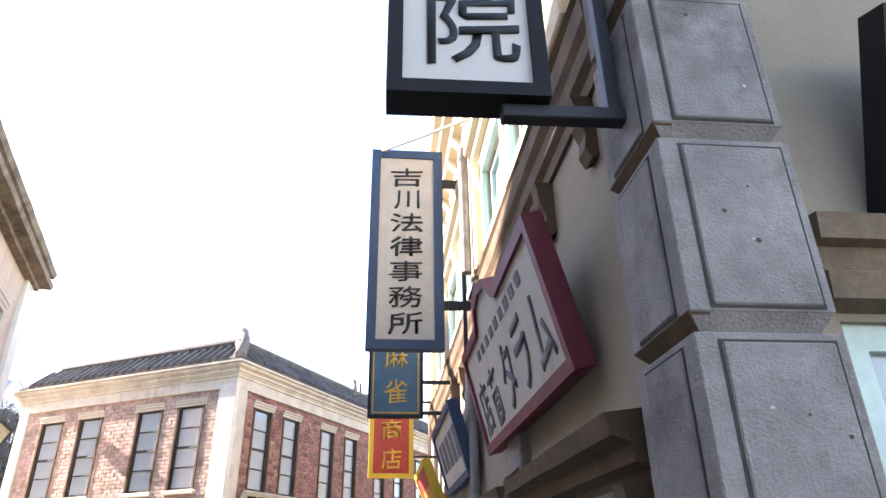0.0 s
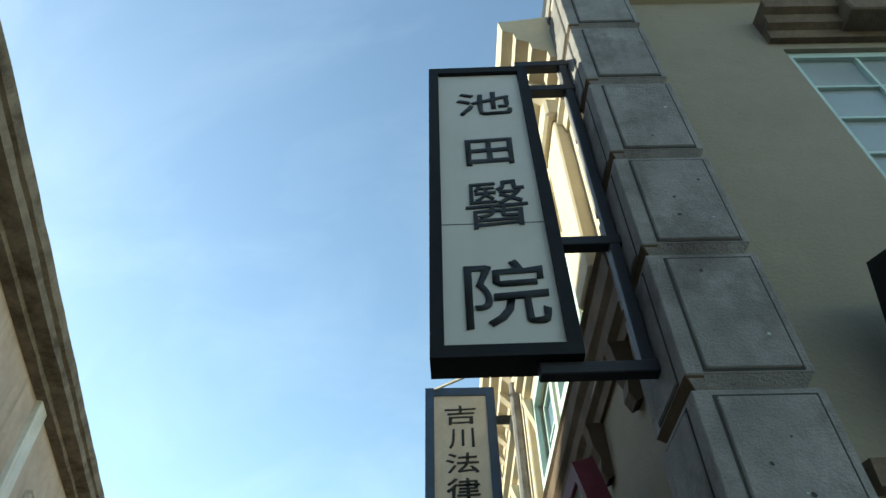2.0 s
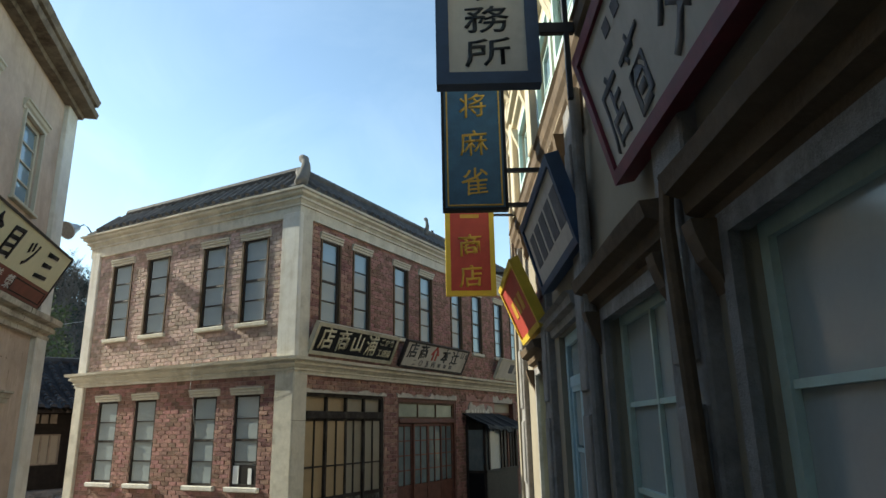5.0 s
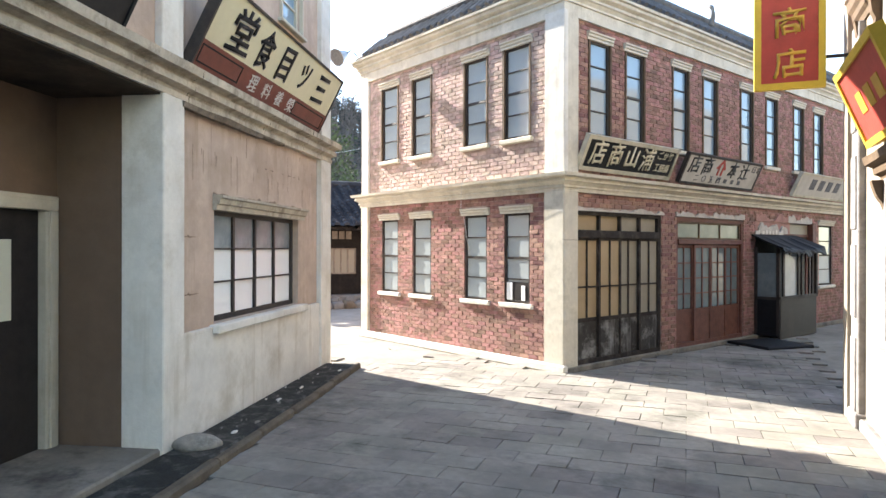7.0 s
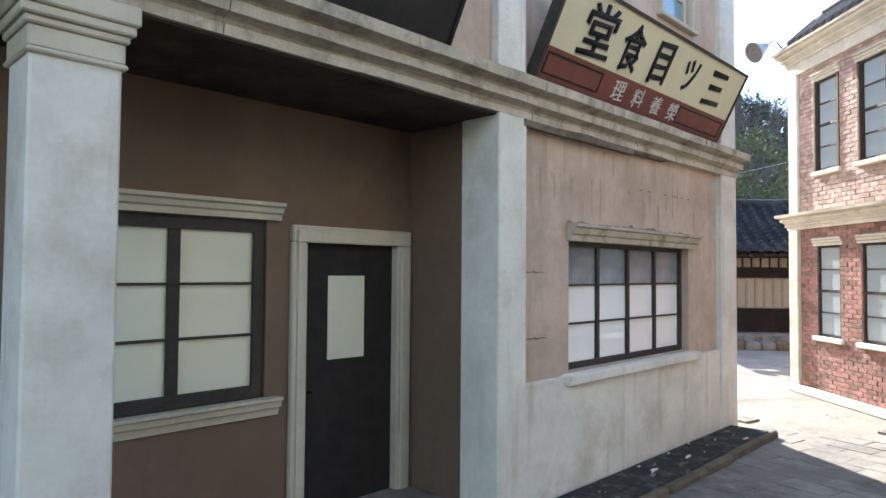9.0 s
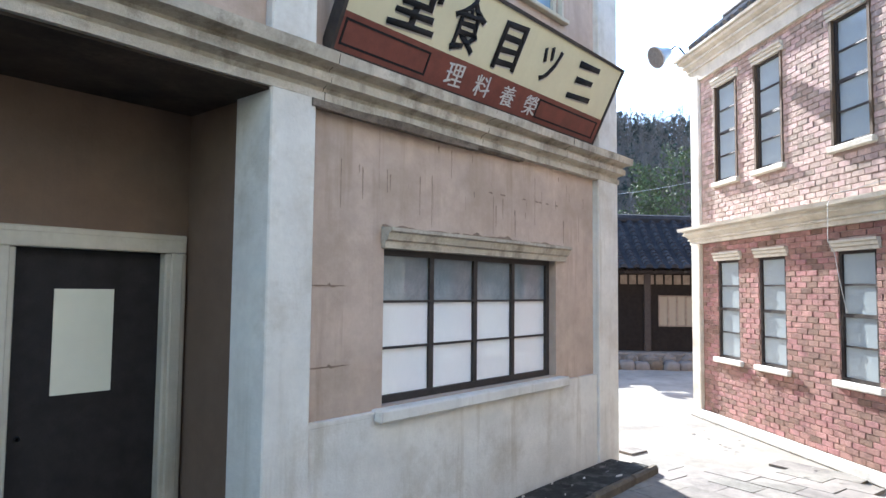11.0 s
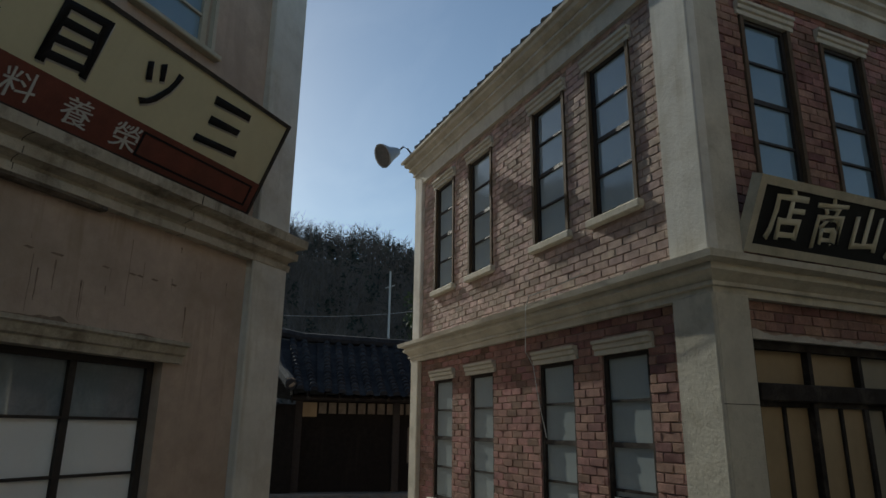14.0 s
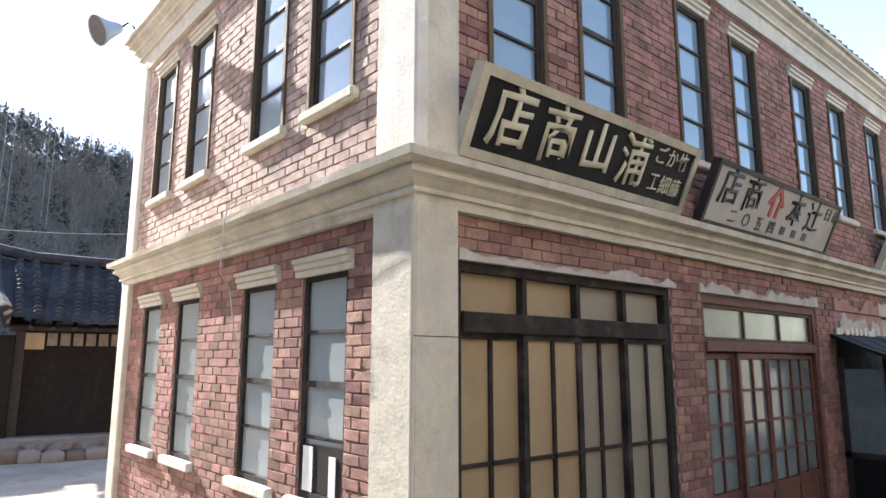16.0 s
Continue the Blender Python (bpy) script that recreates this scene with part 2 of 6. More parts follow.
M["ink"] = mat("ink_lettering", (0.02, 0.024, 0.028), 0.6, 0.3, 0.3, 10, 0.2, (0.08, 0.085, 0.09), 0.1, 60)
M["ink_grey"] = mat("faded_lettering", (0.11, 0.11, 0.125), 0.7, 0.25, 0.3, 10, 0.5, (0.25, 0.24, 0.23), 0.1, 60)
M["letter_cream"] = mat("cream_lettering", (0.58, 0.53, 0.38), 0.6, 0.3, 0.1, 8, 0.2, (0.4, 0.36, 0.26), 0.1, 60)
M["sign_frame"] = mat("weathered_cream_frame", (0.50, 0.46, 0.355), 0.8, 0.25, 0.2, 6, 0.6, (0.14, 0.15, 0.09), 0.3, 50)
M["tile"] = mat("dark_clay_roof_tile", (0.034, 0.034, 0.037), 0.88, 0.15, 0.45, 7, 0.4, (0.10, 0.10, 0.10), 0.4, 50, island=0.35)
M["roof_tile"] = mat("weathered_grey_roof_tile", (0.115, 0.107, 0.10), 0.8, 0.25, 0.4, 6, 0.5, (0.05, 0.047, 0.045), 0.4, 50, island=0.3)
M["slab"] = mat("granite_paving_slab", (0.265, 0.243, 0.208), 0.92, 0.18, 0.3, 1.3, 0.95, (0.06, 0.057, 0.05), 0.6, 60, dirt_scale=0.55, rand=0.16, placed=True)
M["slab_join"] = mat("granite_paving", (0.265, 0.243, 0.208), 0.92, 0.18, 0.3, 1.3, 0.95, (0.06, 0.057, 0.05), 0.6, 60, dirt_scale=0.55, island=0.16, placed=True)
M["ground"] = mat("pale_packed_ground", (0.28, 0.258, 0.22), 0.95, 0.1, 0.22, 0.9, 0.6, (0.15, 0.132, 0.105), 0.5, 30)
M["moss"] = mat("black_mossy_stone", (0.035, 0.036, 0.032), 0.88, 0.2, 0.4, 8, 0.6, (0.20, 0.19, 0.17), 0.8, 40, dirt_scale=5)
M["step"] = mat("worn_porch_concrete", (0.22, 0.20, 0.165), 0.9, 0.2, 0.25, 3, 0.95, (0.04, 0.038, 0.036), 0.4, 50, dirt_scale=1.2)
M["rock"] = mat("grey_rock", (0.19, 0.18, 0.165), 0.9, 0.2, 0.25, 5, 0.4, (0.10, 0.09, 0.08), 0.6, 30)
M["pale_rock"] = mat("grey_field_stone", (0.27, 0.25, 0.215), 0.9, 0.2, 0.3, 9, 0.7, (0.08, 0.075, 0.06), 0.6, 40, dirt_scale=6)
M["lamp_white"] = mat("white_enamel", (0.36, 0.38, 0.40), 0.35, 0.5, 0.06, 5, 0.2, (0.4, 0.4, 0.38), 0.05, 40)
M["lens"] = mat("floodlight_lens", (0.14, 0.13, 0.12), 0.15, 0.7, 0.3, 40, 0, bump=0.4, bscale=90)
M["wire"] = mat("pale_wire", (0.45, 0.45, 0.44), 0.5, 0.4, 0.1, 10, 0, bump=0)
M["bark"] = mat("bare_twigs", (0.15, 0.13, 0.118), 0.95, 0.1, 0.3, 0.3, 0, bump=0, island=0.4)
M["pale_bark"] = mat("pale_birch_bark", (0.20, 0.185, 0.175), 0.9, 0.1, 0.2, 3, 0.2, bump=0.1)
M["pine"] = mat("pine_needles", (0.05, 0.068, 0.062), 0.9, 0.1, 0.3, 0.3, 0, bump=0, island=0.4)
M["leaf"] = mat("olive_leaves", (0.10, 0.125, 0.055), 0.8, 0.2, 0.3, 4, 0, bump=0, island=0.4)
M["hill"] = mat("leaf_litter", (0.125, 0.10, 0.078), 0.95, 0.1, 0.3, 0.3, 0.5, (0.06, 0.055, 0.042), 0.4, 3)
M["plaster_h"] = mat("clay_plaster", (0.24, 0.20, 0.155), 0.9, 0.15, 0.3, 8, 0.5, (0.10, 0.08, 0.06), 0.2, 40)
# Planks taken down to near-black, so the colour holds their backlit shade.
M["plank"] = mat("smoke_dark_planks", (0.016, 0.013, 0.011), 0.85, 0.15, 0.4, 9, 0.2, (0.04, 0.032, 0.025), 0.4, 40, streak=0.3)
# Stained brown, the base darkened further for the shade under the eave.
M["eave"] = mat("stained_brown_eave", (0.21, 0.172, 0.13), 0.9, 0.15, 0.35, 4, 0.9, (0.06, 0.045, 0.032), 0.5, 40, streak=0.7, dirt_scale=2.2)
M["kerb"] = mat("brown_kerb_stone", (0.14, 0.115, 0.085), 0.9, 0.2, 0.3, 6, 0.6, (0.08, 0.07, 0.055), 0.7, 40)
M["red_render"] = mat("red_tinted_render", (0.40, 0.235, 0.20), 0.95, 0.1, 0.25, 4, 0.4, (0.2, 0.12, 0.1), 0.5, 40)
# Near-black base paints in the darkness of unlit rooms and gaps.
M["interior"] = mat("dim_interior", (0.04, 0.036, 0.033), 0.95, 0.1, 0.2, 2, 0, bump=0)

# ---- building blocks ----
def link(name, bm, material, parent=None, m=None, smooth=False):
    me = bpy.data.meshes.new(name)
    bmesh.ops.recalc_face_normals(bm, faces=bm.faces)
    bm.to_mesh(me)
    bm.free()
    me.materials.append(M[material])
    if smooth:
        me.shade_smooth()
    ob = new(name, me)
    ob.parent = parent
    if m is not None:
        ob.matrix_basis = m
    return ob

def part(name, bm, material, parent, label="", m=None, smooth=False):
    """One mesh under a thing or under a part."""
    ob = link(name, bm, material, parent, m, smooth)
    return tagged(ob, label) if label else ob

def again(ob, m, parent=None):
    """The same mesh once more, at another pose under the same parent."""
    o = new(ob.name.split(".")[0], ob.data)
    o.parent = parent or ob.parent
    o.matrix_basis = m
    for k in ("label",):
        if k in ob:
            o[k] = ob[k]
    return o

def thing(name, label, category, m, group="", kind=""):
    e = new(name)
    e.empty_display_size = 0.2
    e.matrix_basis = m
    return tagged(e, label, category, group, kind)

def bx(bm, x0, x1, y0, y1, z0, z1, bevel=0.0):
    vs = [bm.verts.new(p) for p in ((x0, y0, z0), (x1, y0, z0), (x1, y1, z0), (x0, y1, z0), (x0, y0, z1), (x1, y0, z1), (x1, y1, z1), (x0, y1, z1))]
    fs = [bm.faces.new([vs[i] for i in f]) for f in ((0, 3, 2, 1), (4, 5, 6, 7), (0, 1, 5, 4), (1, 2, 6, 5), (2, 3, 7, 6), (3, 0, 4, 7))]
    if bevel:
        es = list({e for f in fs for e in f.edges})
        bmesh.ops.bevel(bm, geom=es, offset=bevel, segments=1, affect="EDGES", clamp_overlap=True)
    return bm

def box(*a, bevel=0.0):
    return bx(bmesh.new(), *a, bevel=bevel)

def wallmesh(x0, x1, z0, z1, y0, y1, holes=()):
    """A wall with openings that go through it. holes: (x0, x1, z0, z1)."""
    bm = bmesh.new()
    xs = sorted({x0, x1, *[v for h in holes for v in h[:2] if x0 < v < x1]})
    zs = sorted({z0, z1, *[v for h in holes for v in h[2:] if z0 < v < z1]})
    def solid(i, j):
        if not (0 <= i < len(xs) - 1 and 0 <= j < len(zs) - 1):
            return False
        cx, cz = (xs[i] + xs[i + 1]) / 2, (zs[j] + zs[j + 1]) / 2
        return not any(h[0] < cx < h[1] and h[2] < cz < h[3] for h in holes)
    def quad(*ps):
        bm.faces.new([bm.verts.new(p) for p in ps])
    for i in range(len(xs) - 1):
        for j in range(len(zs) - 1):
            if not solid(i, j):
                continue
            a, b, c, d = xs[i], xs[i + 1], zs[j], zs[j + 1]
            quad((a, y0, c), (b, y0, c), (b, y0, d), (a, y0, d))
            quad((b, y1, c), (a, y1, c), (a, y1, d), (b, y1, d))
            if not solid(i - 1, j):
                quad((a, y1, c), (a, y0, c), (a, y0, d), (a, y1, d))
            if not solid(i + 1, j):
                quad((b, y0, c), (b, y1, c), (b, y1, d), (b, y0, d))
            if not solid(i, j - 1):
                quad((a, y1, c), (b, y1, c), (b, y0, c), (a, y0, c))
            if not solid(i, j + 1):
                quad((a, y0, d), (b, y0, d), (b, y1, d), (a, y1, d))
    bmesh.ops.remove_doubles(bm, verts=bm.verts, dist=1e-4)
    return bm

def run(x0, x1, prof, m0=0.0, m1=0.0, chips=0.0, seed=1):
    """A moulding along x. prof: (out, z) points from low to high, closed back to the wall; m0, m1: mitre of its ends."""
    bm = bmesh.new()
    n = max(1, int((x1 - x0) / 0.35)) if chips else 1
    rnd = random.Random(seed)
    rings = []
    for k in range(n + 1):
        f = k / n
        r = []
        for o, z in prof:
            x = x0 + (x1 - x0) * f + (m0 * o if k == 0 else 0) + (m1 * o if k == n else 0)
            c = chips * rnd.uniform(-1, 1) if 0 < k < n and o > 0.02 else 0
            r.append(bm.verts.new((x, -o - c, z + c * 0.6)))
        rings.append(r)
    q = len(prof)
    for a, b in zip(rings, rings[1:]):
        for i in range(q):
            bm.faces.new((a[i], a[(i + 1) % q], b[(i + 1) % q], b[i]))
    bm.faces.new(rings[0])
    bm.faces.new(rings[-1][::-1])
    return bm

def tube(pts, r, seg=8, r1=None):
    bm = bmesh.new()
    pts = [Vector(p) for p in pts]
    rings = []
    for i, p in enumerate(pts):
        d = (pts[min(i + 1, len(pts) - 1)] - pts[max(i - 1, 0)]).normalized()
        s = d.orthogonal().normalized()
        t = d.cross(s)
        rr = r + ((r1 if r1 is not None else r) - r) * i / max(1, len(pts) - 1)
        rings.append([bm.verts.new(p + (s * math.cos(a) + t * math.sin(a)) * rr) for a in (2 * math.pi * k / seg for k in range(seg))])
    for a, b in zip(rings, rings[1:]):
        for k in range(seg):
            bm.faces.new((a[k], a[(k + 1) % seg], b[(k + 1) % seg], b[k]))
    bm.faces.new(rings[0][::-1])
    bm.faces.new(rings[-1])
    return bm

def lathe(prof, seg=20):
    """Round about z. prof: (r, z)."""
    bm = bmesh.new()
    rings = [[bm.verts.new((r * math.cos(a), r * math.sin(a), z)) for a in (2 * math.pi * k / seg for k in range(seg))] for r, z in prof]
    for a, b in zip(rings, rings[1:]):
        for k in range(seg):
            bm.faces.new((a[k], a[(k + 1) % seg], b[(k + 1) % seg], b[k]))
    return bm

def slab(pts, y0, y1):
    """A flat outline in x, z given thickness from y0 to y1."""
    bm = bmesh.new()
    a = [bm.verts.new((x, y0, z)) for x, z in pts]
    b = [bm.verts.new((x, y1, z)) for x, z in pts]
    bm.faces.new(a)
    bm.faces.new(b[::-1])
    for i in range(len(pts)):
        j = (i + 1) % len(pts)
        bm.faces.new((a[i], b[i], b[j], a[j]))
    return bm

def letters(text, w, h, weight=0.0, depth=0.006, slant=0.0):
    """One sign of writing in the x, z plane, centred, w by h metres, facing -y."""
    cu = bpy.data.curves.new("letter", "FONT")
    cu.body, cu.extrude, cu.offset, cu.shear, cu.resolution_u = text, 0.0, weight, slant, 3
    ob = bpy.data.objects.new("letter", cu)
    scene.collection.objects.link(ob)
    bpy.context.view_layer.update()
    me = bpy.data.meshes.new_from_object(ob.evaluated_get(bpy.context.evaluated_depsgraph_get()))
    bm = bmesh.new()
    bm.from_mesh(me)
    bpy.data.objects.remove(ob)
    bpy.data.curves.remove(cu)
    bpy.data.meshes.remove(me)
    if not bm.verts:
        return box(-w / 2, w / 2, -depth, 0, -h / 2, h / 2)
    xs, ys = [v.co.x for v in bm.verts], [v.co.y for v in bm.verts]
    cx, cy, ww, hh = (min(xs) + max(xs)) / 2, (min(ys) + max(ys)) / 2, max(xs) - min(xs), max(ys) - min(ys)
    for v in bm.verts:
        x, z = (v.co.x - cx) / ww, (v.co.y - cy) / hh
        n = Vector((x * 5 + ord(text[0]) % 97, z * 5, 0))          # an uneven, brushed outline, rising to the right
        v.co = ((x + .025 * noise.noise(n)) * w, 0, (z + .07 * x + .03 * noise.noise(n + Vector((9, 4, 0)))) * h)
    geo = bmesh.ops.extrude_face_region(bm, geom=bm.faces[:])
    bmesh.ops.translate(bm, vec=(0, -depth, 0), verts=[g for g in geo["geom"] if isinstance(g, bmesh.types.BMVert)])
    return bm

def frame_bm(x0, x1, z0, z1, wd, y0, y1, bevel=0.004):
    return wallmesh(x0, x1, z0, z1, y0, y1, [(x0 + wd, x1 - wd, z0 + wd, z1 - wd)])

# ---- ground ----
bm = bmesh.new()
bx(bm, -400, 400, -400, 400, -0.6, -0.03)
tagged(link("ground", bm, "ground"), "pale packed earth ground between the buildings", "ground", kind="structure")

# ---- windows and doors ----
def window(parent, m, w, h, cols, rows, frame_mat, glass, fw=0.045, deep=0.05, thick_row=None, thick_col=None, bar=0.018, name="window", top_glass=None):
    """A glazed window in the plane of its own y = 0; origin at the bottom middle of the opening."""
    win = part(name, frame_bm(-w / 2, w / 2, 0, h, fw, -deep / 2, deep / 2), frame_mat, parent, "", m)
    iw, ih = w - 2 * fw, h - 2 * fw
    xs = [-iw / 2 + iw * k / cols for k in range(cols + 1)]
    zs = [fw + ih * k / rows for k in range(rows + 1)]
    for k in range(1, cols):
        t = fw * 0.45 if thick_col and k in thick_col else bar / 2
        part("muntin", box(xs[k] - t, xs[k] + t, -deep * 0.4, deep * 0.4, fw, h - fw), frame_mat, win)
    for k in range(1, rows):
        t = fw * 0.5 if thick_row and k in thick_row else bar / 2
        part("muntin", box(-iw / 2, iw / 2, -deep * 0.35, deep * 0.35, zs[k] - t, zs[k] + t), frame_mat, win)
    g = None
    for i in range(cols):
        for j in range(rows):
            p = Matrix.Translation(((xs[i] + xs[i + 1]) / 2, 0.004, (zs[j] + zs[j + 1]) / 2)) @ pose(0, 0, 0, random.uniform(-0.5, 0.5), 0, random.uniform(-0.5, 0.5))
            if g is None:
                g = part("pane", box(-iw / cols / 2, iw / cols / 2, -0.003, 0.003, -ih / rows / 2, ih / rows / 2), glass, win, "", p)
            else:
                o = again(g, p)
                if top_glass and j == rows - 1:
                    o.data = o.data.copy()
                    o.data.materials[0] = M[top_glass]
    return win

def T(x, y, z, rz=0):
    return pose(x, y, z, 0, 0, rz)

# ================= brick shop on the corner =================
BKX, BKY, BKL_LEN, BKR_LEN = -7.2, 10.43, 5.38, 13.7
bk = thing("brick_shop_building", "two-storey red brick corner shop with cream cornices and tiled roof", "building", T(BKX, BKY, 0))
FL, FR = T(0, 0, 0), T(0, 0, 0, 90)      # the two faces: x along the wall, y into it
LW = [-4.42, -3.39, -1.91, -0.95]        # window middles, face to the yard
UW = [0.85, 1.78, 3.16, 4.18, 5.62, 6.72, 8.05, 9.14]   # upper windows, face to the street
Z1, Z2, Z3 = 2.64, 2.93, 5.24            # under the lower cornice, over it, under the frieze
W1, W2 = (0.94, 2.36), (3.53, 4.98)
hl1 = [(c - 0.28, c + 0.28, *W1) for c in LW]
hl2 = [(c - 0.27, c + 0.27, *W2) for c in LW]
hr2 = [(c - 0.25, c + 0.25, *W2) for c in UW]
hr1 = [(0.28, 2.57, 0.05, 2.38), (3.04, 5.50, 0.05, 2.36), (6.0, 8.8, 0.05, 2.36), (9.2, 10.0, 0.94, 2.36)]
wall_l = part("wall", wallmesh(-BKL_LEN + 0.02, -0.02, -0.03, 5.7, 0.012, 0.30, hl1 + hl2), "mortar", bk, "", FL)
wall_r = part("wall", wallmesh(0.02, BKR_LEN, -0.03, 5.7, 0.012, 0.30, hr1 + hr2), "mortar", bk, "", FR)
part("wall", wallmesh(-13.7, 0, -0.03, 5.7, 0, 0.25), "mortar", bk, "", T(-BKL_LEN, 0, 0, -90))
part("wall", wallmesh(-BKL_LEN, 0, -0.03, 5.7, 0, 0.25), "mortar", bk, "", T(0, BKR_LEN, 0))
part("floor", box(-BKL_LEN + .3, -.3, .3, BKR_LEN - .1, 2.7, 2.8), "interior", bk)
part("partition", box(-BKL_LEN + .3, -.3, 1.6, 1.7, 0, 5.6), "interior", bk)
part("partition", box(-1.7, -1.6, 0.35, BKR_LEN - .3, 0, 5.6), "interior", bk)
# pilasters
for x0, x1, f in ((-BKL_LEN, -BKL_LEN + 0.25, FL), (-0.33, 0.05, FL)):
    part("pilaster", box(x0, x1, -0.06, 0.05, 0.0, Z1 + .02, bevel=0.012), "stone_paint", bk, "cream cement pilaster", f)
    part("pilaster", box(x0, x1, -0.05, 0.05, Z2 - .02, 5.30, bevel=0.012), "white_cem", bk, "pale cement pilaster", f)
part("pilaster", box(-0.046, 0.27, -0.056, 0.05, 0.0, Z1 + .02, bevel=0.012), "stone_paint", bk, "cream cement pilaster", FR)
part("pilaster", box(-0.046, 0.29, -0.046, 0.05, Z2 - .02, 5.30, bevel=0.012), "stone_paint", bk, "pale cement pilaster", FR)
part("pilaster", box(BKR_LEN - 0.35, BKR_LEN, -0.056, 0.05, 0.0, 5.30, bevel=0.012), "stone_paint", bk, "", FR)
part("crack", box(-0.05, 0.272, -0.0575, -0.05, 1.925, 1.930), "groove", bk, "hairline crack across the pilaster", FR)
# cornices, mitred at the corner
LOWC = [(-0.02, Z1), (0.05, Z1), (0.05, Z1 + .055), (0.075, Z1 + .06), (0.075, Z1 + .085), (0.06, Z1 + .09), (0.10, Z1 + .13), (0.135, Z1 + .15), (0.135, Z1 + .175), (0.12, Z1 + .18), (0.12, Z1 + .20), (0.19, Z1 + .215), (0.20, Z1 + .262), (-0.02, Z1 + .285)]
UPC = [(-0.02, Z3 - .02), (0.045, Z3 - .02), (0.045, Z3 + .165), (0.07, Z3 + .17), (0.07, Z3 + .20), (0.055, Z3 + .205), (0.09, Z3 + .25), (0.12, Z3 + .265), (0.12, Z3 + .30), (0.10, Z3 + .305), (0.17, Z3 + .345), (0.18, Z3 + .385), (0.165, Z3 + .39), (0.215, Z3 + .40), (0.22, Z3 + .435), (-0.02, Z3 + .45)]
for prof, nm in ((LOWC, "lower_cornice"), (UPC, "upper_cornice")):
    part(nm, run(-BKL_LEN, 0.0, prof, -1, 1, 0.0035, 3), "stone_paint", bk, "moulded cream cement cornice", FL)
    part(nm, run(0.0, BKR_LEN, prof, -1, 0, 0.0035, 5), "stone_paint", bk, "moulded cream cement cornice", FR)
# base course
part("plinth", box(-BKL_LEN - .05, 0.10, -0.10, 0.0, -0.03, 0.10, bevel=0.02), "white_cem", bk, "pale cement base course", FL)
part("plinth", box(-0.05, BKR_LEN, -0.07, 0.0, -0.03, 0.06, bevel=0.015), "step", bk, "worn cement base course", FR)
# windows with hood and sill
def bk_window(c, z0, h, w, face, glass, low):
    win = window(bk, face @ T(c, 0.045, z0), w, h, 1, 4, "grey_wood" if low else "dark_wood", glass, 0.04, 0.05, thick_row=(2,), bar=0.02)
    part("hood", run(-w / 2 - .07, w / 2 + .07, [(-.07, 0), (.02, 0), (.024, .035), (.014, .04), (.036, .05), (.04, .08), (.03, .085), (.055, .095), (.055, .12), (-.07, .12)]), "stone_paint", win, "moulded cement window hood", T(0, -0.045, h - 0.005))
    part("sill", box(-w / 2 - .08, w / 2 + .08, -0.10, 0.02, -0.075, 0.0, bevel=0.012), "white_cem" if low else "stone_paint", win, "cement window sill")
    if not low:
        part("jamb", box(-w / 2 - .035, -w / 2 + .004, -0.062, 0.02, 0, h), "brown", win)
        part("jamb", box(w / 2 - .004, w / 2 + .035, -0.062, 0.02, 0, h), "brown", win)
    return win
for c in LW:
    bk_window(c, W1[0], W1[1] - W1[0], 0.56, FL, "glass_low", True)
    bk_window(c, W2[0], W2[1] - W2[0], 0.54, FL, "glass_pale", False)
for c in UW:
    bk_window(c, W2[0], W2[1] - W2[0], 0.50, FR, "glass_blue", False)
bk_window(9.6, W1[0], W1[1] - W1[0], 0.80, FR, "glass_low", True)
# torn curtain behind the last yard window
# near-black sheet over the glass, painted as the dark room behind
part("broken_pane", box(-1.18, -0.72, 0.030, 0.036, .985, 1.27), "interior", bk, "near-black sheet standing for the unlit room", FL)
for a, b in ((-1.185, -1.065), (-.865, -.79)):
    part("curtain", box(a, b, 0.022, 0.028, 0.985, 1.26 if a < -1 else 1.22), "frosted", bk, "white curtain edge", FL)
# first shop front: papered sliding doors under a transom
sf = part("shop_door", frame_bm(0.28, 2.57, 0.05, 2.38, 0.07, 0.02, 0.12), "grey_wood", bk, "weathered black wooden sliding doors with papered panes", FR)
part("rail", box(0.35, 2.50, 0.0, 0.11, 1.96, 2.08, bevel=0.008), "grey_wood", sf)
for k in range(4):
    a = 0.35 + k * 0.5375
    part("transom_pane", box(a + .03, a + .52, 0.075, 0.081, 2.085, 2.31), "paper" if k < 2 else "paper_grey", sf)
    if k:
        part("mullion", box(a - .02, a + .02, 0.02, 0.1, 2.075, 2.32), "grey_wood", sf)
    yy = 0.045 if k % 2 else 0.075
    leaf = part("door_leaf", frame_bm(a - .015, a + .565, 0.06, 1.97, 0.045, yy - .02, yy + .02), "grey_wood", sf)
    part("middle_rail", box(a, a + .55, yy - .018, yy + .018, 0.68, 0.74), "grey_wood", leaf)
    part("middle_rail", box(a, a + .55, yy - .016, yy + .016, 1.20, 1.225), "grey_wood", leaf)
    part("stile", box(a + .262, a + .29, yy - .016, yy + .016, 0.72, 1.95), "grey_wood", leaf)
    part("kick_panel", box(a + .02, a + .53, yy - .006, yy + .006, 0.1, 0.70), "scuffed", leaf, "scuffed dark kick panel")
    for q in range(2):
        for r, (za, zb) in enumerate(((0.74, 1.20), (1.225, 1.93))):
            part("pane", box(a + .03 + q * .262, a + .262 + q * .262, yy + .002, yy + .006, za, zb), "paper" if k < 2 else "paper_grey", leaf)
# second shop front: red-brown glazed doors under a pale transom
sg = part("shop_door", frame_bm(3.04, 5.50, 0.05, 2.36, 0.07, 0.02, 0.12), "red_wood", bk, "red-brown wooden sliding doors with small panes", FR)
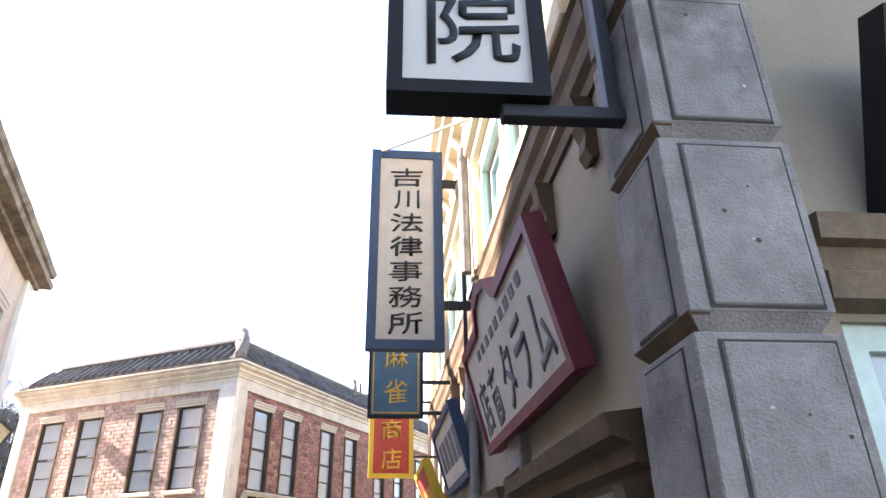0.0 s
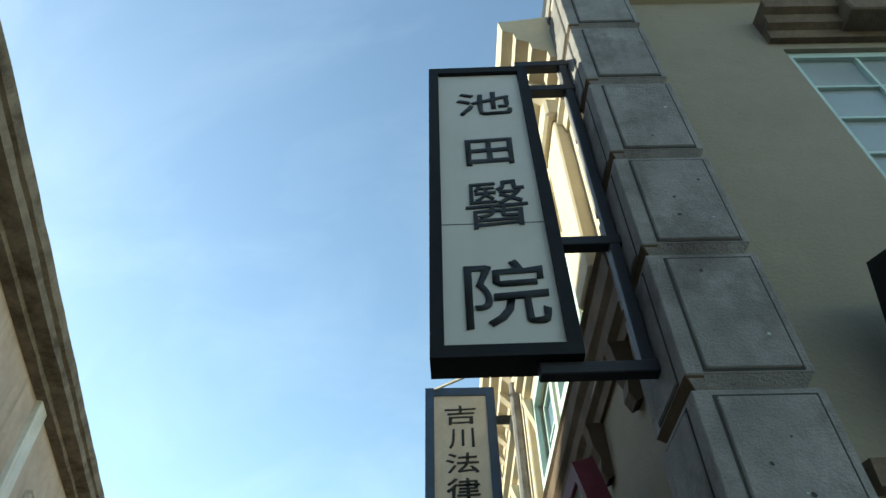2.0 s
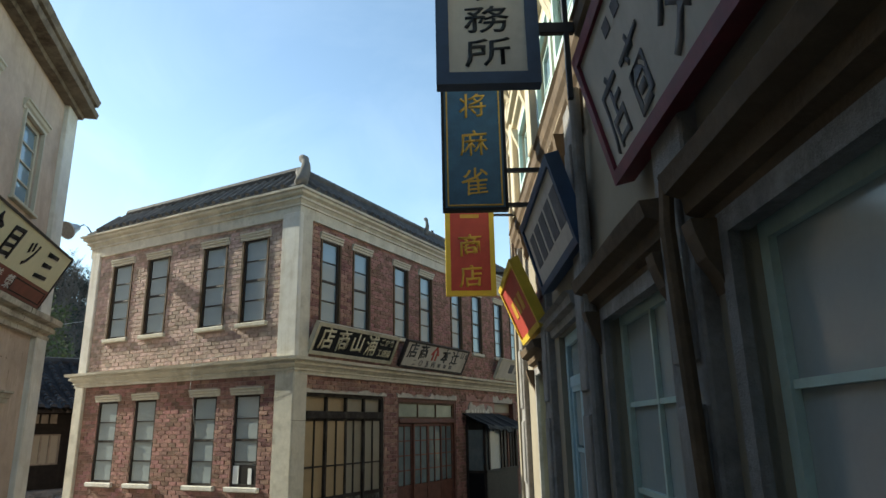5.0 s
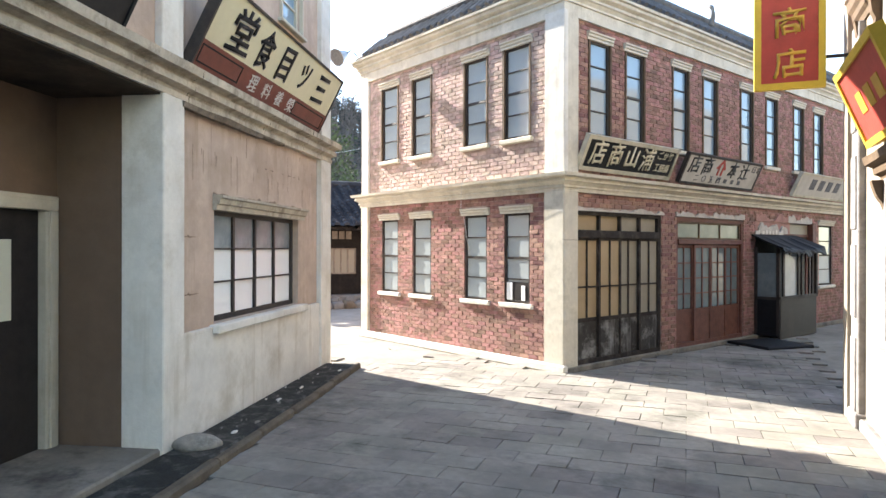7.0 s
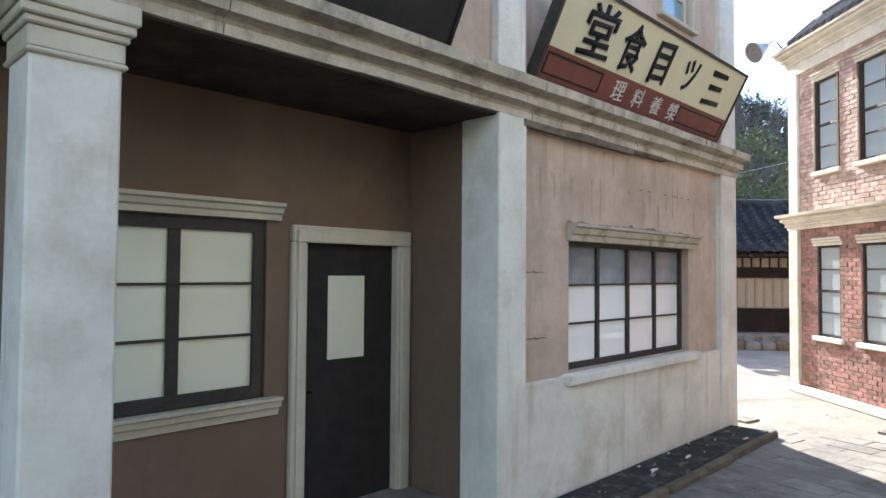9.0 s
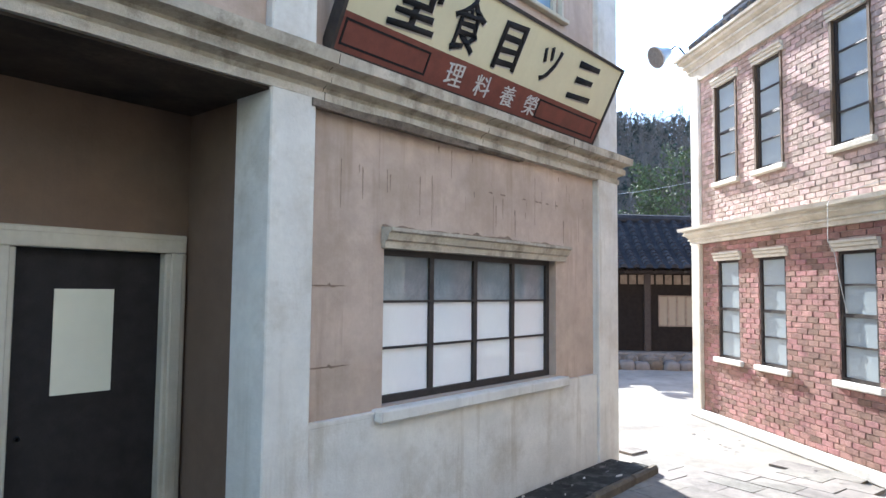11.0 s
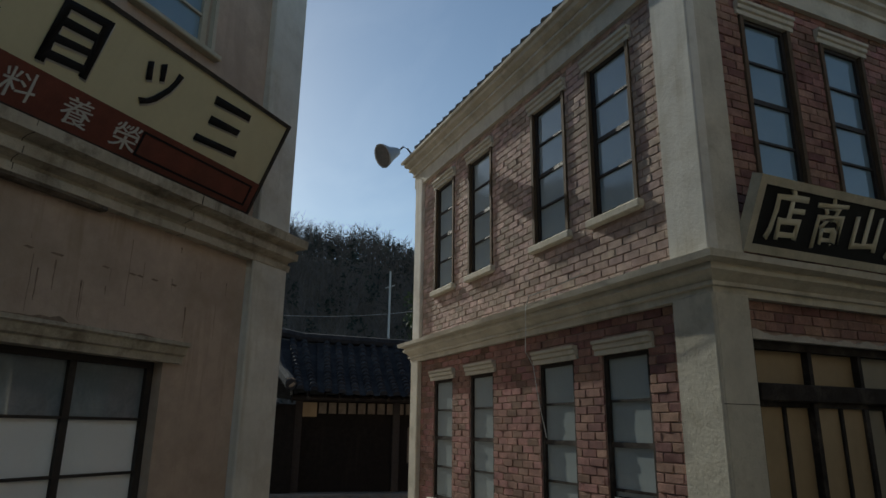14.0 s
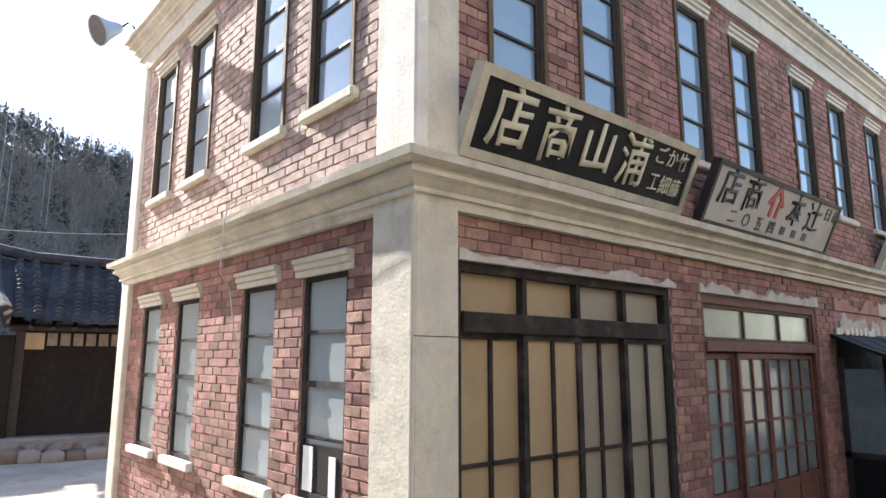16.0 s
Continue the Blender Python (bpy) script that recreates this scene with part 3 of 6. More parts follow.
part("rail", box(3.11, 5.43, 0.0, 0.11, 1.88, 1.97, bevel=0.008), "red_wood", sg)
tr = part("transom", frame_bm(3.11, 5.43, 1.97, 2.29, 0.035, 0.04, 0.09), "brown", sg, "brown transom window with green-tinted panes")
for k in range(3):
    a = 3.14 + k * 0.755
    part("pane", box(a + .01, a + .735, 0.065, 0.071, 2.0, 2.26), "glass_moss", tr)
    if k:
        part("muntin", box(a - .018, a + .012, 0.045, 0.085, 2.0, 2.26), "brown", tr)
for k in range(4):
    a = 3.11 + k * 0.578
    yy = 0.045 if k in (1, 2) else 0.08
    leaf = part("door_leaf", frame_bm(a - .01, a + .585, 0.06, 1.87, 0.05, yy - .02, yy + .02), "red_wood", sg)
    part("lower_panel", box(a + .03, a + .55, yy - .008, yy + .008, 0.1, 0.66), "red_wood", leaf, "boarded lower panel")
    part("middle_rail", box(a, a + .57, yy - .018, yy + .018, 0.64, 0.71), "red_wood", leaf)
    part("stile", box(a + .275, a + .297, yy - .016, yy + .016, 0.70, 1.83), "red_wood", leaf)
    for r in range(4):
        if r:
            part("muntin", box(a + .04, a + .535, yy - .014, yy + .014, 0.71 + r * .2775 - .011, 0.71 + r * .2775 + .011), "red_wood", leaf)
        for q in range(2):
            part("pane", box(a + .04 + q * .255, a + .28 + q * .255, yy + .002, yy + .006, 0.72 + r * .2775, 0.98 + r * .2775), "glass_green", leaf)
# third front: dark glazed porch box under a tattered lean-to awning
en = part("entry", wallmesh(6.0, 8.8, 0.05, 2.10, 0.10, 0.16), "grey_wood", bk, "dark boarded shop entry", FR)
part("lintel_board", box(6.0, 8.8, 0.07, 0.16, 2.07, 2.13), "red_wood", en)
part("wall_patch", box(6.0, 7.62, 0.0, 0.16, 2.13, 2.36), "red_render", en, "broken red-tinted render")
part("pane", box(7.66, 8.76, 0.085, 0.092, 2.13, 2.36), "paper_grey", en, "pale transom pane")
part("post", box(8.78, 8.98, -0.03, 0.10, 0.05, 2.40), "red_wood", en, "red-brown corner post")
pb = part("porch_box", box(5.98, 7.75, -0.50, -0.46, 0.0, 0.80, bevel=.006), "dark_wood", bk, "dark projecting timber porch box", FR)
part("side_board", box(5.96, 6.00, -0.50, 0.0, 0.05, 0.78, bevel=.005), "black", pb, "black lower side panel")
part("side_pane", box(5.975, 5.985, -0.42, -0.04, 0.84, 1.72), "glass_green", pb)
for y0 in (-.50, -.06):
    part("post", box(5.95, 6.01, y0, y0 + .06, 0.05, 1.84), "dark_wood", pb)
part("rail", box(5.95, 6.01, -.5, 0.0, .78, .84), "dark_wood", pb)
part("rail", box(5.95, 7.78, -.52, -.44, .78, .85, bevel=.006), "dark_wood", pb)
part("rail", box(5.95, 7.78, -.51, -.45, 1.72, 1.80), "dark_wood", pb)
part("pane", box(6.22, 6.80, -.485, -.478, .85, 1.72), "glass_low", pb, "tall pale pane")
for x in (6.12, 6.83, 7.0, 7.74):
    part("post", box(x - .04, x + .04, -.52, -.44, .8, 1.80), "dark_wood", pb)
part("dark_pane", box(6.01, 6.2, -.485, -.478, .85, 1.72), "glass_green", pb)
for k in range(4):
    part("slat", box(7.08 + k * .16, 7.16 + k * .16, -.49, -.46, .85, 1.72), "red_wood" if k == 1 else "dark_wood", pb)
# near-black sheet painted as the dark behind the slats
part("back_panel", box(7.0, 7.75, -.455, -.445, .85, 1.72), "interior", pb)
part("end_board", box(7.74, 7.78, -.46, 0.0, .05, 1.8), "dark_wood", pb)
def awning_mesh():
    rr = random.Random(3)
    bm = bmesh.new()
    cols = 26
    top, low = [], []
    for k in range(cols + 1):
        x = 5.82 + 2.05 * k / cols
        sag = -.05 * math.sin(math.pi * k / cols)
        wob = rr.uniform(-.02, .02)
        top.append([(x, -.01, 2.10), (x, -.30, 1.97 + sag + wob), (x, -.62, 1.84 + sag * 1.4 + wob), (x, -.66, 1.78 + sag - .10 * rr.random() ** 2)])
    up = [[bm.verts.new(p) for p in r] for r in top]
    dn = [[bm.verts.new((p[0], p[1] + .012, p[2] - .03)) for p in r] for r in top]
    for a, b in zip(up, up[1:]):
        for q in range(3):
            bm.faces.new((a[q], b[q], b[q + 1], a[q + 1]))
    for a, b in zip(dn, dn[1:]):
        for q in range(3):
            bm.faces.new((a[q + 1], b[q + 1], b[q], a[q]))
    for k in range(cols):
        bm.faces.new((up[k][3], up[k + 1][3], dn[k + 1][3], dn[k][3]))
        bm.faces.new((up[k + 1][0], up[k][0], dn[k][0], dn[k + 1][0]))
    for k in (0, cols):
        bm.faces.new(up[k] + dn[k][::-1])
    return bm
aw = part("awning", awning_mesh(), "black", bk, "tattered black lean-to awning", FR)
rnd = random.Random(6)
for k in range(9):
    x = 5.95 + k * .15 + rnd.uniform(-.03, .03)
    part("torn_strip", box(x, x + rnd.uniform(.06, .12), -.03, -.012, 2.10, 2.14 + rnd.random() * .07), "white_cem", aw, "pale torn strip")
# broken render over the shop fronts
def ragged(a, b, z, low, high, seed, material, face, y=-.024, label="broken pale render"):
    """A skin of render over the bricks, straight at its foot and torn along its top."""
    n = int((b - a) / .028)
    rr = random.Random(seed)
    pts = [(a, z), (b, z)]
    for k in range(n + 1):
        x = b - (b - a) * k / n
        f = noise.noise(Vector((x * 2.3, seed, 0))) + .5 * noise.noise(Vector((x * 7, seed, 3)))
        pts.append((x, z + low + (high - low) * min(1, max(0, .35 + .8 * f)) + rr.uniform(-.006, .006)))
    part("render_patch", slab(pts, y, 0.03), material, bk, label, face)
ragged(0.3, 2.62, 2.37, .015, .10, 5, "old_render", FR)
ragged(3.0, 5.5, 2.37, .02, .17, 6, "old_render", FR)
ragged(6.0, 7.62, 2.37, .03, .26, 7, "red_render", FR, -.020)
ragged(6.1, 7.45, 2.12, .04, .30, 8, "old_render", FR, -.028)
ragged(7.5, 8.75, 2.37, .06, .22, 9, "old_render", FR)
# roof
def tiled_roof(parent, p0, p1, up, step=0.17, material="tile"):
    """Rows of half-round tiles up a slope: p0, p1 along the eave, up: the vector to the ridge."""
    p0, p1, up = Vector(p0), Vector(p1), Vector(up)
    d = (p1 - p0)
    n = max(2, int(d.length / step))
    nrm = d.cross(up).normalized()
    if nrm.z < 0:
        nrm = -nrm
    verts, faces = [], []
    for k in range(n + 1):
        c = p0 + d * (k / n)
        e = d.normalized()
        base = len(verts)
        for f in (0, 1):
            for q in range(5):
                a = math.pi * q / 4
                verts.append(c + up * f + e * math.cos(a) * step * 0.28 + nrm * (math.sin(a) * step * 0.30 + 0.004))
        for q in range(4):
            faces.append((base + q, base + q + 1, base + 5 + q + 1, base + 5 + q))
        faces.append(tuple(base + q for q in range(5)))
    me = bpy.data.meshes.new("roof_tiles")
    me.from_pydata([tuple(v) for v in verts], [], faces)
    me.materials.append(M[material])
    o = new("roof_tiles", me)
    o.parent = parent
    tagged(o, kind="stuff")
    return o
ez, rz_, rw = Z3 + 0.475, Z3 + .90, 0.46
bm = bmesh.new()
ov = 0.13
def ring(o, z):
    return [bm.verts.new(p) for p in ((-BKL_LEN - o, -o, z), (o, -o, z), (o, BKR_LEN + o, z), (-BKL_LEN - o, BKR_LEN + o, z))]
r0, r1, r2, r3 = ring(ov, ez), ring(ov, ez + 0.03), ring(-rw + ov, rz_), ring(-rw - .5, rz_ - .25)
for a, b in ((r0, r1), (r1, r2), (r2, r3)):
    for k in range(4):
        bm.faces.new((a[k], a[(k + 1) % 4], b[(k + 1) % 4], b[k]))
bm.faces.new(r3)
bm.faces.new(r0[::-1])
roof = part("roof", bm, "roof_tile", bk, "dark grey clay-tiled hipped roof")
tiled_roof(roof, (-BKL_LEN - ov + .35, -ov, ez + .03), (ov - .4, -ov, ez + .03), (0, rw, rz_ - ez - .03), .20, "roof_tile")
tiled_roof(roof, (ov, -ov + .4, ez + .03), (ov, BKR_LEN, ez + .03), (-rw, 0, rz_ - ez - .03), .20, "roof_tile")
part("hip_ridge", tube([(ov - .05, -ov + .05, ez + .08), (ov - .23, -ov + .23, ez + .30), (ov - rw, -ov + rw, rz_ + .06)], 0.085, 8), "roof_tile", roof)
part("ridge", tube([(-BKL_LEN + .5, rw - ov, rz_ + .05), (ov - rw, rw - ov, rz_ + .06)], 0.09, 8), "roof_tile", roof)
part("ridge", tube([(ov - rw, rw - ov, rz_ + .06), (ov - rw, BKR_LEN, rz_ + .06)], 0.09, 8), "roof_tile", roof)
prof = [(0.0, -.02), (0.085, 0.0)]
for k in range(14):                      # scaled, slightly bent body with a knobbed head
    f = k / 13
    prof += [(.115 - .045 * f, .03 + .46 * f), (.098 - .045 * f, .05 + .46 * f)]
prof += [(.075, .57), (.09, .63), (.07, .71), (0.0, .74)]
orn = lathe(prof, 14)
for v in orn.verts:
    v.co.x += .10 * math.sin(v.co.z * 4.2)
finial = part("ridge_ornament", orn, "rock", roof, "grey scaled ridge-end ornament", pose(ov - .05, -ov + .02, ez + .05, -24, -22, 0), True)
again(finial, T(ov - .25, 4.4, ez + .32) @ Matrix.Scale(0.55, 4))
# ================= dining hall with the porch =================
LBM = T(-6.685, 4.62, 0, 132.8)
lb = thing("dining_hall_building", "two-storey pinkish plaster dining hall with white pilasters and a porch", "building", LBM)
U0, U1 = -9.0, 4.66
part("wall", wallmesh(0.34, 4.4, 0.0, 3.12, 0.03, 0.28, [(1.04, 3.43, 1.05, 2.19)]), "pink", lb, "streaked pinkish plaster wall")
part("dado", wallmesh(0.34, 4.24, 0.0, 1.0, -0.015, 0.03), "white_cem", lb, "stained whitewashed dado")
part("sill", box(0.93, 3.50, -0.09, 0.03, 0.955, 1.045, bevel=0.012), "white_cem", lb, "whitewashed window sill")
part("dado", box(0.34, 0.94, -0.018, 0.03, 0.99, 1.03, bevel=.006), "white_cem", lb)
part("pilaster", box(0.0, 0.34, -0.05, 0.335, 0.0, 3.115, bevel=0.01), "white_cem", lb, "whitewashed pilaster")
part("pilaster", box(4.2, U1, -0.045, 0.30, 0.0, 3.115, bevel=0.01), "white_cem", lb, "whitewashed pilaster")
part("wall", box(4.42, U1 - .004, 0.28, 7.0, 0.0, 6.9), "pink", lb)
part("wall", box(U0, U1 - .02, 6.9, 7.1, 0.0, 6.9), "pink", lb)
part("wall", box(U0, U0 + .2, 0.0, 6.9, 0.0, 6.9), "pink", lb)
w = window(lb, T(2.235, 0.14, 1.05), 2.39, 1.14, 4, 3, "dark_wood", "frosted", 0.055, 0.06, thick_col=(1, 2, 3), top_glass="clear_dark")
part("hood", run(-1.225, 1.33, [(-.08, 0), (.03, 0), (.035, .05), (.06, .06), (.075, .11), (.10, .12), (.10, .145), (-.08, .16)], 0, 0, .003), "ledge", w, "mossy cement window hood", T(0, -0.12, 1.13))
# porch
part("wall", wallmesh(U0, 0.10, 0.0, 3.11, 0.95, 1.15, [(-1.06, -0.07, 0.10, 2.16), (-2.62, -1.34, 1.02, 2.25)]), "tan", lb, "dull tan plaster porch wall darkened for recess shade")
part("wall", box(0.03, 0.30, 0.335, 0.95, 0.0, 3.11), "tan", lb, "dull tan plaster porch side wall darkened for recess shade")
part("ceiling", box(U0, 0.03, -0.02, 0.95, 3.085, 3.15), "soffit", lb, "stained plaster porch ceiling darkened for recess shade")
part("porch_floor", box(U0, 0.02, -0.02, 1.0, -0.02, 0.115, bevel=0.015), "step", lb, "worn stained concrete porch floor")
door = part("door", box(-1.02, -0.14, 0.985, 1.03, 0.10, 2.11, bevel=0.006), "door_black", lb, "black-painted door with a frosted pane")
part("pane", box(-0.79, -0.44, 0.978, 0.99, 1.225, 1.865), "frosted_cream", door, "frosted cream pane")
part("knob", lathe([(0.0, -.04), (0.022, -.035), (0.026, -.015), (0.012, 0), (0.012, .02)], 12), "black_iron", door, "", pose(-0.95, 0.98, 1.0, 90))
dfm = bmesh.new()
for a, b, c, d in ((-1.15, -1.02, 0.09, 2.11), (-0.14, 0.01, 0.09, 2.11), (-1.15, 0.01, 2.11, 2.235)):
    bx(dfm, a, b, 0.91, 1.0, c, d, 0.01)
    bx(dfm, a + .035, b - .035, 0.895, 0.92, c, d - (.035 if c > 1 else 0), 0.006)
part("door_frame", dfm, "trim_cream", door, "cream painted moulded door frame")
w = window(lb, T(-1.98, 1.0, 1.02), 1.28, 1.23, 2, 3, "dark_wood", "frosted_cream", 0.085, 0.06, thick_col=(1,))
part("hood", run(-.74, .74, [(-.06, 0), (.03, 0), (.035, .04), (.055, .05), (.065, .085), (.09, .095), (.09, .12), (-.06, .12)]), "trim_cream", w, "cream moulded hood", T(0, -0.05, 1.235))
part("sill", run(-.74, .74, [(-.06, -.13), (.02, -.13), (.03, -.08), (.06, -.07), (.065, -.03), (.09, -.02), (.09, 0), (-.06, 0)]), "trim_cream", w, "cream moulded sill", T(0, -0.05, 0.0))
pil = part("pillar", box(-3.05, -2.68, -0.05, 0.28, 0.0, 2.94, bevel=0.012), "white_cem", lb, "square whitewashed porch pillar")
for o, a, b in ((0.02, 2.80, 2.825), (0.01, 2.825, 2.92), (0.025, 2.92, 2.955), (.045, 2.955, 3.0), (.06, 3.0, 3.09)):
    part("capital_moulding", box(-3.05 - o, -2.68 + o, -0.05 - o, 0.28 + o, a, b, bevel=0.008), "trim_cream", pil)
again(pil, T(-3.1, 0, 0))
# ledge over the ground floor
LED = [(-.04, 3.10), (.05, 3.10), (.055, 3.155), (.03, 3.16), (.04, 3.185), (.075, 3.20), (.115, 3.205), (.12, 3.265), (.085, 3.27), (.095, 3.295), (.13, 3.31), (.19, 3.315), (.20, 3.385), (.05, 3.43), (-.04, 3.43)]
part("ledge", run(U0, U1, LED, 0, .45, 0.005, 8), "ledge", lb, "stained moulded cement ledge")
part("ledge", run(0, 6.0, [(o * .45, z) for o, z in LED], -2.222, 0, 0.005, 9), "ledge", lb, "", T(U1, 0, 0, 90))
# broken edge and drip stains under the ledge
part("chipped_edge", run(0.3, 2.02, [(-.03, 3.06), (.045, 3.045), (.065, 3.05), (.07, 3.095), (.05, 3.102), (-.03, 3.102)], 0, 0, 0.016, 4), "grime", lb, "crumbling grimy lower edge of the ledge")
part("chipped_edge", run(2.02, 2.75, [(-.03, 3.075), (.03, 3.072), (.045, 3.08), (.045, 3.102), (-.03, 3.102)], 0, 0, 0.014, 14), "grime", lb, "crumbling ledge edge")
for x in (-2.2, .40, 2.1, 3.4):
    part("joint", run(x, x + .004, [(o + .002, z) for o, z in LED], 0, 0, 0, 3), "groove", lb, "open joint in the ledge")
def stain_band(u0, u1, z, low, high, seed, y=.027):
    """A black, torn band of dried soot lying on the plaster."""
    n = int((u1 - u0) / .03)
    pts = [(u0, z), (u1, z)]
    for k in range(n + 1):
        x = u1 - (u1 - u0) * k / n
        f = noise.noise(Vector((x * 3, seed, 0))) + .7 * noise.noise(Vector((x * 11, seed, 3)))
        pts.append((x, z + low + (high - low) * min(1, max(0, .25 + .9 * f))))
    part("stain", slab(pts, y, .032), "soot", lb, "dark soot line")
stain_band(1.02, 1.9, 2.335, .004, .035, 1)
stain_band(1.95, 2.9, 2.335, .004, .05, 2)
stain_band(2.95, 3.6, 2.335, .004, .03, 3)
UWIN = [(1.05, 1.79), (2.78, 3.50), (-2.0, -1.25), (-4.0, -3.3)]
part("wall", wallmesh(U0, U1, 3.36, 6.9, 0.03, 0.28, [(a, b, 4.68, 5.85) for a, b in UWIN]), "pink", lb, "rain-streaked pinkish plaster wall")
for a, b in ((0.0, 0.34), (4.22, U1 + .004), (-2.95, -2.6), (-6.05, -5.7)):
    part("pilaster", box(a, b, -0.04, 0.05, 3.38, 6.72, bevel=0.01), "white_cem", lb, "whitewashed pilaster")
for a, b in UWIN:
    w = window(lb, T((a + b) / 2, 0.10, 4.68), b - a, 1.17, 1, 4, "trim_cream", "glass_blue", 0.06, 0.06, bar=0.02)
    part("surround", frame_bm(-(b - a) / 2 - .03, (b - a) / 2 + .03, -.02, 1.2, .035, -.105, -.06), "trim_cream", w)
    part("hood", run(-.46, .46, [(-.06, 0), (.03, 0), (.035, .04), (.06, .06), (.07, .10), (.09, .11), (.09, .13), (-.06, .13)]), "trim_cream", w, "moulded hood", T(0, -0.06, 1.18))
    part("sill", box(-.45, .45, -.14, -.02, -.05, -.005, bevel=.008), "trim_cream", w)
EAV = [(-.04, 6.66), (.10, 6.66), (.11, 6.72), (.27, 6.74), (.29, 6.82), (.23, 6.84), (.22, 6.93), (.27, 6.95), (.30, 7.05), (-.04, 7.08)]
part("eave_cornice", run(U0, U1, EAV, 0, .6, 0.006, 12), "eave", lb, "weathered cement eave cornice")
part("eave_cornice", run(0, 6.9, [(o * .6, z) for o, z in EAV], -1.667, 0, 0.006, 13), "eave", lb, "", T(U1, 0, 0, 90))
bm = bmesh.new()
a = [bm.verts.new(p) for p in ((U0, -.18, 7.07), (U1 + .18, -.18, 7.07), (U1 + .18, 7.1, 7.07), (U0, 7.1, 7.07))]
b = [bm.verts.new(p) for p in ((U0 + 1, 2.2, 7.7), (U1 - 2.2, 2.2, 7.7), (U1 - 2.2, 4.8, 7.7), (U0 + 1, 4.8, 7.7))]
for k in range(4):
    bm.faces.new((a[k], a[(k + 1) % 4], b[(k + 1) % 4], b[k]))
bm.faces.new(b)
bm.faces.new(a[::-1])
part("roof", bm, "tile", lb, "dark tiled roof")
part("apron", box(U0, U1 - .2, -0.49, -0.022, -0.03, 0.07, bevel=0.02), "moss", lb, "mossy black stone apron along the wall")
rnd = random.Random(31)
x = U0
while x < U1 - .35:
    l = rnd.uniform(.5, .95)
    part("kerb_stone", box(x, min(x + l - .012, U1 - .15), -.575 + rnd.uniform(-.012, .012), -.485, -.03, .075 + rnd.uniform(-.012, .012), bevel=.022), "kerb", lb, "brown worn kerb stone")
    x += l
for k in range(34):                      # crumbled flakes of whitewash along the foot of the wall
    bm = bmesh.new()
    r = .006 + .03 * rnd.random() ** 2
    pts = [(math.cos(t) * r * rnd.uniform(.6, 2.6), math.sin(t) * r * rnd.uniform(.3, .8)) for t in (0, 1.1, 2.1, 3.2, 4.3, 5.3)]
    hi = [bm.verts.new((a, b, .008 + rnd.uniform(0, .006))) for a, b in pts]
    lo = [bm.verts.new((a * 1.2, b * 1.2, -.006)) for a, b in pts]
    bm.faces.new(hi)
    for q in range(6):
        bm.faces.new((lo[q], lo[(q + 1) % 6], hi[(q + 1) % 6], hi[q]))
    part("plaster_flake", bm, "rock" if k % 3 else "white_cem", lb, "", T(rnd.uniform(.1, 4.5), -.06 - .36 * rnd.random() ** 1.6, .07, rnd.uniform(-20, 20)))

# ================= row of shops down the street =================
RBA, RYAW = (0.587, 2.738), 27.5
RS = T(*RBA, 0, RYAW - 90 + 0)           # along the street: x runs back towards the start, y into the row
RFm = T(*RBA, 0, RYAW)                   # the front that faces the start
rb = thing("shop_row_building", "tall cream rendered shop row with grey cast-stone corner pilaster", "building", T(*RBA, 0, RYAW))
SIDE, FRONT = T(0, 0, 0, -90), T(0, 0, 0)
WO = 0.10                                 # wall behind the pilaster's face
SWIN = [(-2.15, -0.75, 0.9, 2.42), (-4.05, -2.85, 0.9, 2.42), (-7.55, -6.75, 0.95, 2.35)]
DOORH = (-6.0, -4.95, 0.05, 2.55)
part("wall", wallmesh(-9.0, -0.40, -0.03, 4.2, WO, WO + .25, SWIN + [DOORH]), "beige", rb, "beige rendered wall with street shade in its colour", SIDE)
UPW = [(-1.95, -1.15, 4.5, 5.22), (-3.05, -2.25, 4.5, 5.22), (-4.65, -3.85, 4.5, 5.22), (-5.75, -4.95, 4.5, 5.22), (-7.45, -6.65, 4.5, 5.22)]
part("wall", wallmesh(-9.0, -0.40, 4.2, 6.6, WO - .06, WO + .25, UPW), "cream", rb, "cream upper wall", SIDE)
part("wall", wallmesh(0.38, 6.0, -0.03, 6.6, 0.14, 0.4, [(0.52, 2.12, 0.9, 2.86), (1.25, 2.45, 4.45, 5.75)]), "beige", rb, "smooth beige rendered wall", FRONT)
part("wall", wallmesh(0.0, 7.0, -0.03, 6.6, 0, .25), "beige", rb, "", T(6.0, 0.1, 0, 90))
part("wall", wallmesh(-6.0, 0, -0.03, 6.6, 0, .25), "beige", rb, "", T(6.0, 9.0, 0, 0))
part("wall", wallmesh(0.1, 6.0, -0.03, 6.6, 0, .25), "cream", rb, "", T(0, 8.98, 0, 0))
part("partition", box(0.45, 5.9, 0.0, 0.06, 0, 6.5), "interior", rb, "", T(0, 1.6, 0))
part("partition", box(1.3, 1.36, 0.5, 8.8, 0, 6.5), "interior", rb)
part("roof", box(0.0, 6.2, -0.1, 9.1, 6.6, 6.75), "tile", rb)
